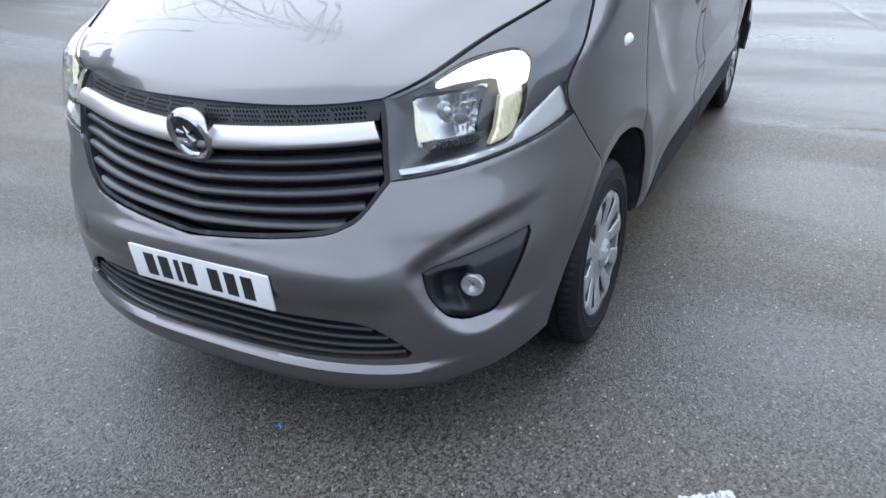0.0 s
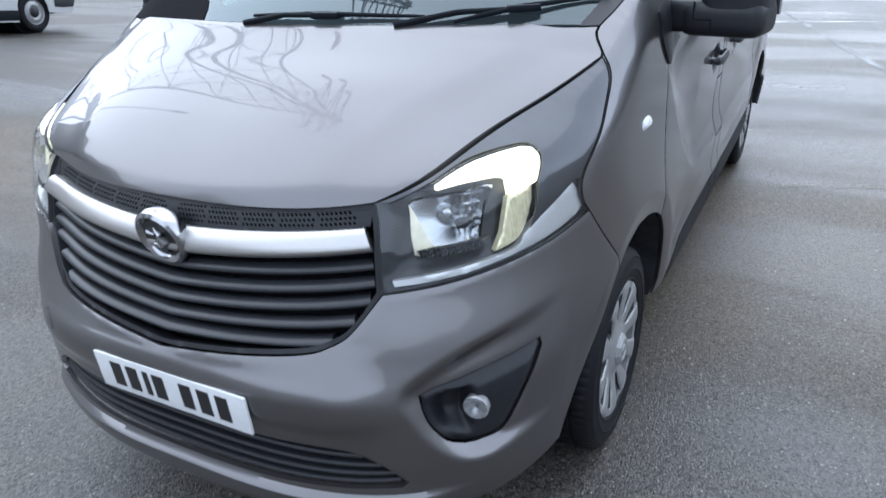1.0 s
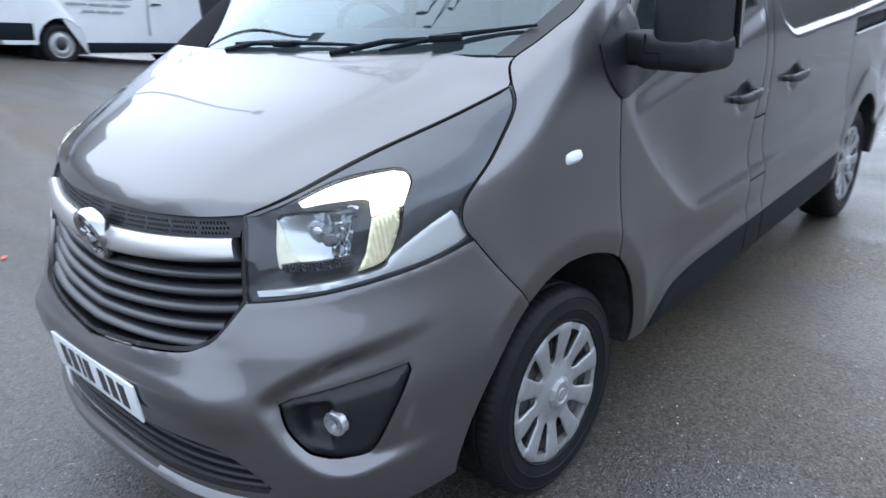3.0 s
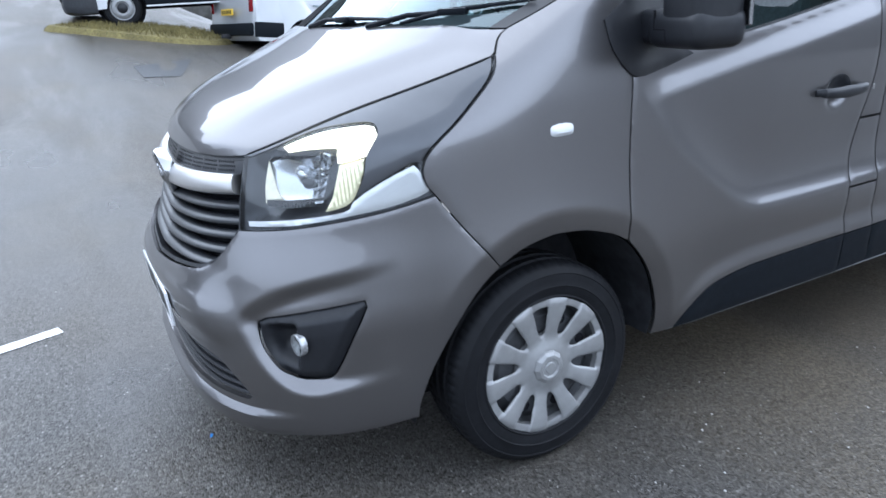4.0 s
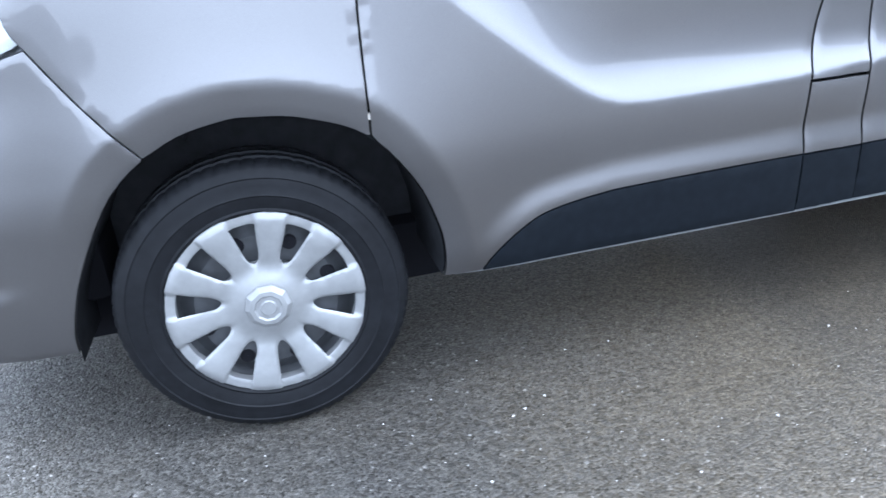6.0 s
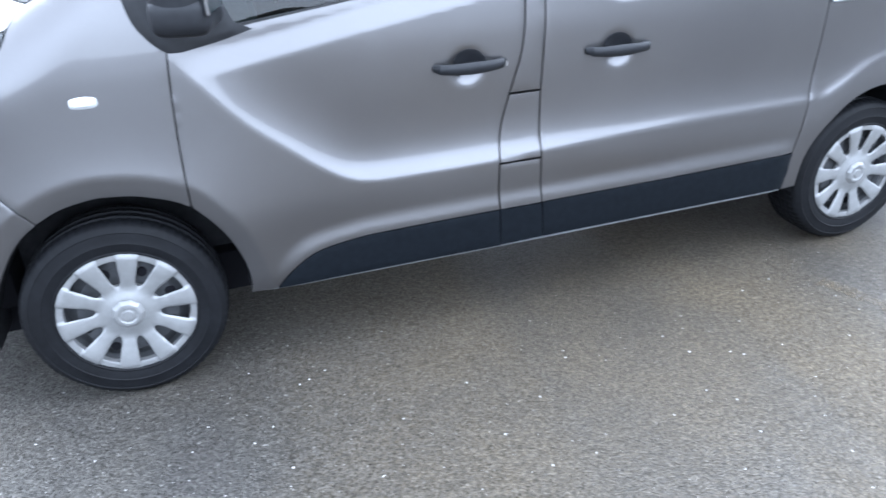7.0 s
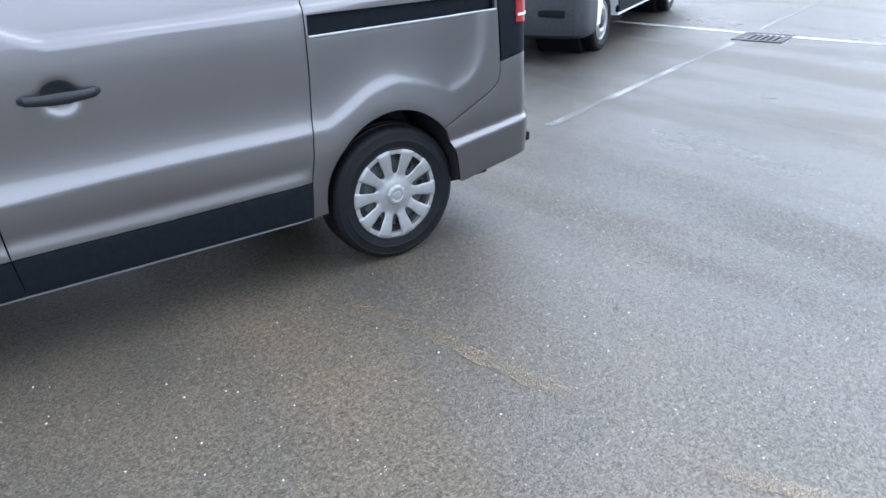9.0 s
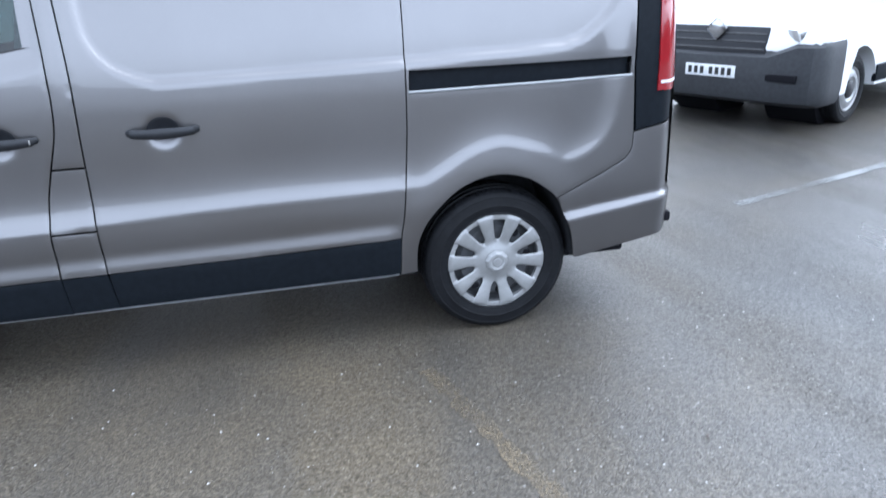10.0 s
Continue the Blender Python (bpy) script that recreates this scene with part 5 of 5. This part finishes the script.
# ---- parked vans behind ----
def yard_van(place, heading, paint, label, height=1.97, dark_lower=True, pitch=0.0, bars=False, skirt=.33):
    """A parked van with x ahead, its front axle over the place."""
    v = new("van")
    v.matrix_world = pose(place[0], place[1], float(land(place[0], place[1])) + (place[2] if len(place) > 2 else 0), 0, pitch, heading)
    tagged(v, label, "van")
    axle = -3.25

    def arch(x):
        return [(x + .41 * math.cos(t), .33 + .41 * math.sin(t)) for t in np.linspace(0, math.pi, 13)]
    prof = [(.86, .30), (.93, .42), (.93, .78), (.88, .98), (.80, 1.07), (.30, 1.22), (-.02, 1.34), (-.62, height - .10), (-.85, height), (-4.05, height), (-4.22, height - .08), (-4.27, 1.2), (-4.27, .42), (-4.20, .33)]
    lower = [(axle - .41, .33)] + arch(axle)[::-1][1:-1] + [(axle + .41, skirt), (-.41, skirt)] + arch(0)[::-1][1:-1] + [(.41, .33)]
    bm = bmesh.new()
    rows = []
    loop = prof + lower
    for y, inset in ((-.975, .26), (-.95, .11), (-.90, .04), (-.80, 0.0), (.80, 0.0), (.90, .04), (.95, .11), (.975, .26)):
        row = []
        for x, z in loop:
            tumble = 1 - .10 * max(0, z - 1.1)
            zi = z - inset * .12 * (z > 1.2)
            xi = x - inset * .6 * (x > .3) + inset * .15 * (x < -4)
            row.append(bm.verts.new((xi, y * tumble, zi)))
        rows.append(row)
    for r1, r2 in zip(rows[:-1], rows[1:]):
        for i in range(len(loop)):
            j = (i + 1) % len(loop)
            bm.faces.new((r1[i], r1[j], r2[j], r2[i]))
    bm.faces.new(rows[0][::-1])
    bm.faces.new(rows[-1])
    bmesh.ops.triangulate(bm, faces=[f for f in bm.faces if len(f.verts) > 4])
    part("body", bm, paint, v)

    def slab(name, size, at, mat, turn=None, bevel=.02, lab=""):
        b = bmesh.new()
        box(b, size, at, turn, bevel, 2)
        return part(name, b, mat, v, lab)
    lower_mat = CLAD if dark_lower else paint
    bm = bmesh.new()
    plan = [(.40, .99), (.66, 1.0), (.85, .99), (.93, .93), (.965, .80), (.985, .55), (.99, 0.0)]
    plan += [(x, -y) for x, y in plan[::-1][1:]]
    rings = []
    for z, back in ((.26, .10), (.30, .03), (.40, 0.0), (.60, 0.0), (.69, .01), (.715, .05)):
        z = z if skirt > .3 else .40 + .75 * (z - .26)
        rings.append([bm.verts.new((x - back * (x > .5), y * (1 - .3 * back), z + (.11 * float(ramp(.50, .78, abs(y))) * max(0, (z - .5) / .2)))) for x, y in plan])
    for r1, r2 in zip(rings[:-1], rings[1:]):
        for i in range(len(plan) - 1):
            bm.faces.new((r1[i], r1[i + 1], r2[i + 1], r2[i]))
    bm.faces.new(rings[-1])
    bm.faces.new(rings[0][::-1])
    part("front_bumper", bm, lower_mat, v)
    for sgn in (-1, 1):
        slab("sill_cladding", (2.45, .05, .17), (-1.62, sgn * .965, skirt + .11), SILL, bevel=.02)
        slab("rear_corner", (.55, .05, .26), (-3.98, sgn * .955, .52), SILL, bevel=.02)
        slab("door_window", (.86, .03, .40), (-.78, sgn * .928, 1.50), GLOSSBLACK, pose(0, 0, 0, sgn * 5, 0, 0), .015)
        slab("headlight", (.34, .16, .24), (.76, sgn * .80, .91), SILVERTRIM, pose(0, 0, 0, 0, 24, sgn * -28), .05)
        slab("headlight_bowl", (.20, .10, .13), (.83, sgn * .80, .92), CHROME, pose(0, 0, 0, 0, 24, sgn * -28), .04)
        slab("tail_lamp", (.05, .13, .62), (-4.265, sgn * .86, 1.12), REDLENS, bevel=.02)
        slab("door_handle", (.17, .05, .035), (-1.45, sgn * .985, 1.02), BLACK, bevel=.012)
        slab("door_seam", (.012, .01, 1.0), (-1.62, sgn * .974, .98), SEAL, bevel=.002)
        m = slab("door_mirror", (.14, .22, .27), (-.16, sgn * 1.10, 1.40), BLACK, bevel=.05)
    slab("windscreen", (.04, 1.48, .86), (-.31, 0, 1.585), GLOSSBLACK, pose(0, 0, 0, 0, -46, 0), .015)
    slab("rear_bumper", (.16, 1.84, .22), (-4.25, 0, .52), SILL if dark_lower else paint, bevel=.05)
    g = slab("grille", (.06, 1.02, .26), (.895, 0, .83), BLACK, pose(0, 0, 0, 0, -10, 0), .03)
    for i in range(3):
        b = bmesh.new()
        box(b, (.03, .98, .028), (.93 - .012 * i, 0, .755 + .068 * i), None, .01, 1)
        part("slat", b, IRON, g)
    b = bmesh.new()
    box(b, (.03, .16, .16), (.93, 0, .93), pose(0, 0, 0, 45, 0, 0), .03, 2)
    part("badge", b, CHROME, g, "plain chrome badge")
    p = slab("number_plate", (.014, .52, .111), (.996, 0, .55), WHITEPLATE, None, .003, "white number plate with dark bars")
    for i in range(7):
        b = bmesh.new()
        box(b, (.003, .038, .07), (1.0045, .205 - .064 * i - (.03 if i > 3 else 0), .55), None, .0008, 1)
        part("plate_bar", b, INK, p)
    for i, sgn in enumerate((-1, 1)):
        slab("fog_slot", (.03, .34, .07), (.970, sgn * .66, .52), VOID, None, .01)
    q = slab("number_plate", (.014, .52, .111), (-4.345, 0, .82), YELLOWPLATE, None, .003, "yellow rear number plate with dark bars")
    for i in range(7):
        b = bmesh.new()
        box(b, (.003, .038, .07), (-4.353, .205 - .064 * i, .82), None, .0008, 1)
        part("plate_bar", b, INK, q)
    slab("tow_hook", (.18, .06, .08), (-4.38, 0, .40), IRON, None, .015)
    slab("rear_window", (.03, 1.3, .45), (-4.262, 0, 1.55), GLOSSBLACK, None, .015)
    if bars:
        for row, (x0, wid) in enumerate(((-2.9, 1.05), (-2.8, 1.15), (-2.65, .9), (-2.95, 1.2), (-2.75, .8))):
            for piece in range(3):
                w = wid / 3 - .05
                b = bmesh.new()
                box(b, (w, .006, .035 if row else .06), (x0 + piece * wid / 3, -.9775 * (1 - .10 * max(0, 1.30 - .11 * row - 1.1)), 1.30 - .11 * row), None, .001, 1)
                part("print_bar", b, BAR, v)
    slab("underbody", (4.6, 1.4, .12), (-1.65, 0, .36), VOID, None, .02)
    for x in (0, axle):
        for sgn in (-1, 1):
            w = mesh_object("wheel", TYRE, v, "black tyre on a steel rim")
            w.location, w.scale = (x, sgn * .82, .3285), (1, -sgn, 1)
            rim = mesh_object("rim", YARD_RIM, w)
            rim.location = (0, -.088, 0)
            hub = mesh_object("hub", YARD_HUB, w)
            hub.location = (0, -.088, 0)
            for t in range(10):
                a = t * math.pi / 5
                h = mesh_object("vent_hole", NUT, w)
                h.location = (.142 * math.cos(a), -.094, .142 * math.sin(a))
            # near-black drum gives the arch its inner shade
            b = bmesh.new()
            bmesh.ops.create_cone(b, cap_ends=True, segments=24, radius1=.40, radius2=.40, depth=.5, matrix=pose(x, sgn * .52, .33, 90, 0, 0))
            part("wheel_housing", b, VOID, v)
    return v


yv, yf = lathe([(.0005, .012), (.10, .004), (.12, -.012), (.16, -.010), (.19, .010), (.20, -.004), (.208, -.006), (.212, .004), (.19, .05)], 40)
YARD_RIM = solid("rim", yv, yf, SILVER)
YARD_HUB = solid("hub", *lathe([(.0005, -.024), (.06, -.02), (.085, -.008), (.09, .01)], 24), BLACK)
yard_van((7.155, 3.08), 207.6, WHITEVAN, "white panel van with dark grey bumper and cladding", height=2.3)
yard_van((6.17, 12.10), 9.9, SILVERVAN, "pale silver van with lettered side and yellow rear plate", bars=True, pitch=6.3, skirt=.17)
yard_van((.42, 13.0, -.05), 175, SILVERVAN, "pale silver van with dark lower bumper beside a grass verge", height=2.2)

# grass verge with a low kerb
verge_pts = flow([(-1.0, 12.6), (-.4, 11.9), (.3, 11.3), (1.2, 11.0), (2.0, 11.4), (2.2, 12.2), (1.2, 12.3), (.2, 12.5)], 8, True)
bm = bmesh.new()
low = [bm.verts.new((x, y, float(land(x, y)) - .02)) for x, y in verge_pts]
mx, my = sum(p[0] for p in verge_pts) / len(verge_pts), sum(p[1] for p in verge_pts) / len(verge_pts)
mid_ring = [bm.verts.new((mx + (x - mx) * .93, my + (y - my) * .93, float(land(x, y)) + .09)) for x, y in verge_pts]
hub = bm.verts.new((mx, my, float(land(mx, my)) + .13))
for i in range(len(low)):
    j = (i + 1) % len(low)
    bm.faces.new((low[i], low[j], mid_ring[j], mid_ring[i]))
    bm.faces.new((mid_ring[i], mid_ring[j], hub))
tagged(part("grass_verge", bm, GRASS, None), "low yellowed winter grass verge", "verge", kind="structure")
rnd = random.Random(8)
tv, tf = [], []
for i in range(2600):
    a, r = rnd.uniform(0, 6.283), rnd.random() ** .5
    e = verge_pts[int(a / 6.283 * len(verge_pts)) % len(verge_pts)]
    x, y = mx + (e[0] - mx) * r * .97, my + (e[1] - my) * r * .97
    z, h, b = float(land(x, y)) + .13 - .13 * r ** 6, rnd.uniform(.03, .09), len(tv)
    dx, dy = rnd.uniform(-.03, .03), rnd.uniform(-.03, .03)
    tv += [(x - .008, y, z - .02), (x + .008, y, z - .02), (x + dx, y + dy, z + h)]
    tf.append((b, b + 1, b + 2))
tagged(mesh_object("grass_blades", solid("grass_blades", tv, tf, GRASS, False)), "short yellowed winter grass", "grass", kind="stuff")

# unseen dark band, added to close the yard and dim low reflections
rv, rf = [], []
for i in range(120):
    a = i * math.pi / 60
    # raised on three sides to darken what the bonnet and wet ground mirror
    tall = (4.2 + .8 * math.sin(5 * a + .4) + .6 * math.sin(13 * a + 1.1) + .4 * math.sin(29 * a)) * (1 + 2.1 * float(ramp(.2, .5, a) * (1 - ramp(.95, 1.25, a)) + 1.35 * ramp(1.2, 1.4, a) * (1 - ramp(2.5, 2.8, a)) + ramp(5.2, 5.5, a) * (1 - ramp(6.05, 6.2, a))))
    for r, z in ((62, -2.0), (62.5, tall * .8), (63.5, tall), (66, tall * .9), (66, -2.0)):
        rv.append((2 + r * math.cos(a), r * math.sin(a), z + (float(land(2 + r * math.cos(a), r * math.sin(a))) if z > 0 else 0)))
for i in range(120):
    j = (i + 1) % 120
    rf += [(i * 5 + q, i * 5 + q + 1, j * 5 + q + 1, j * 5 + q) for q in range(4)]
tagged(mesh_object("backdrop", solid("backdrop", rv, rf, BACKDROP_DARK)), "unseen dark tree-like band added to close the yard and dim low reflections", "trees", kind="structure")

# square patch of newer tarmac
pv = [(.05, 8.40), (.55, 8.35), (.95, 9.60), (.03, 9.15)]
me = solid("tarmac_patch", [(x, y, float(land(x, y)) + .006) for x, y in pv], [(0, 1, 2, 3)], material("dark_patch", (0.035, 0.036, 0.038), .35, grain=.3, grain_size=120, bump=.3, bump_size=200), False)
tagged(mesh_object("tarmac_patch", me), "dark wet square patch of newer tarmac", "patch", kind="structure")


# ---- mirrored in the bonnet: a lattice pylon and a street lamp behind the van ----
def pylon(x, y, tall, base):
    p = tagged(thing("pylon", (x, y, float(land(x, y)) - .02), 20), "tall grey steel lattice electricity pylon", "pylon")

    def leg_at(z, sx, sy):
        w = base * (1 - .84 * min(1, z / (tall * .72))) / 2 if z < tall * .72 else base * .16 / 2 * (1 - .7 * (z - tall * .72) / (tall * .28))
        return (sx * w, sy * w, z)
    heights = [tall * f for f in (0, .13, .25, .36, .46, .55, .63, .70, .77, .84, .91, 1)]
    for sx in (-1, 1):
        for sy in (-1, 1):
            mesh_object("leg", solid("leg", *tube([leg_at(z, sx, sy) for z in heights], .075, 5), PYLON), p)
    for a, b in zip(heights[:-1], heights[1:]):
        for (s1, s2) in (((-1, -1), (1, -1)), ((1, -1), (1, 1)), ((1, 1), (-1, 1)), ((-1, 1), (-1, -1))):
            mesh_object("brace", solid("brace", *tube([leg_at(a, *s1), leg_at(b, *s2)], .035, 4), PYLON), p)
            mesh_object("brace", solid("brace", *tube([leg_at(a, *s2), leg_at(b, *s1)], .035, 4), PYLON), p)
    for f, reach in ((.70, 6.0), (.80, 7.2), (.90, 5.2)):
        z = tall * f
        for sgn in (-1, 1):
            tip = (sgn * reach, 0, z + .3)
            for s in (-1, 1):
                mesh_object("arm", solid("arm", *tube([leg_at(z, sgn, s), tip], .06, 4), PYLON), p)
                mesh_object("arm", solid("arm", *tube([leg_at(z + 1.6, sgn, s), tip], .06, 4), PYLON), p)
            mesh_object("insulator", solid("insulator", *tube([tip, (tip[0], 0, z - 1.0), (tip[0], 0, z - 2.2)], [.10, .16, .10], 6), IRON), p)
    return p


pylon(10.6, 18.6, 40.0, 6.5)
lx, ly = 3.6, 14.2
lamp = tagged(thing("street_lamp", (lx, ly, float(land(lx, ly)) - .02)), "tall grey street lamp with a long arm", "street lamp")
mesh_object("pole", solid("pole", *tube([(0, 0, 0), (0, 0, 1.4), (0, 0, 1.41), (0, 0, 8.6)], [.14, .14, .09, .065], 10), POLE), lamp)
mesh_object("arm", solid("arm", *tube([(0, 0, 8.5), (-.3, -1.0, 9.0), (-.9, -3.2, 9.3)], [.055, .05, .04], 8), POLE), lamp)
bm = bmesh.new()
box(bm, (.30, .75, .14), (-.98, -3.5, 9.32), pose(0, 0, 0, 0, 0, -15), .05)
part("lamp_head", bm, POLE, lamp)
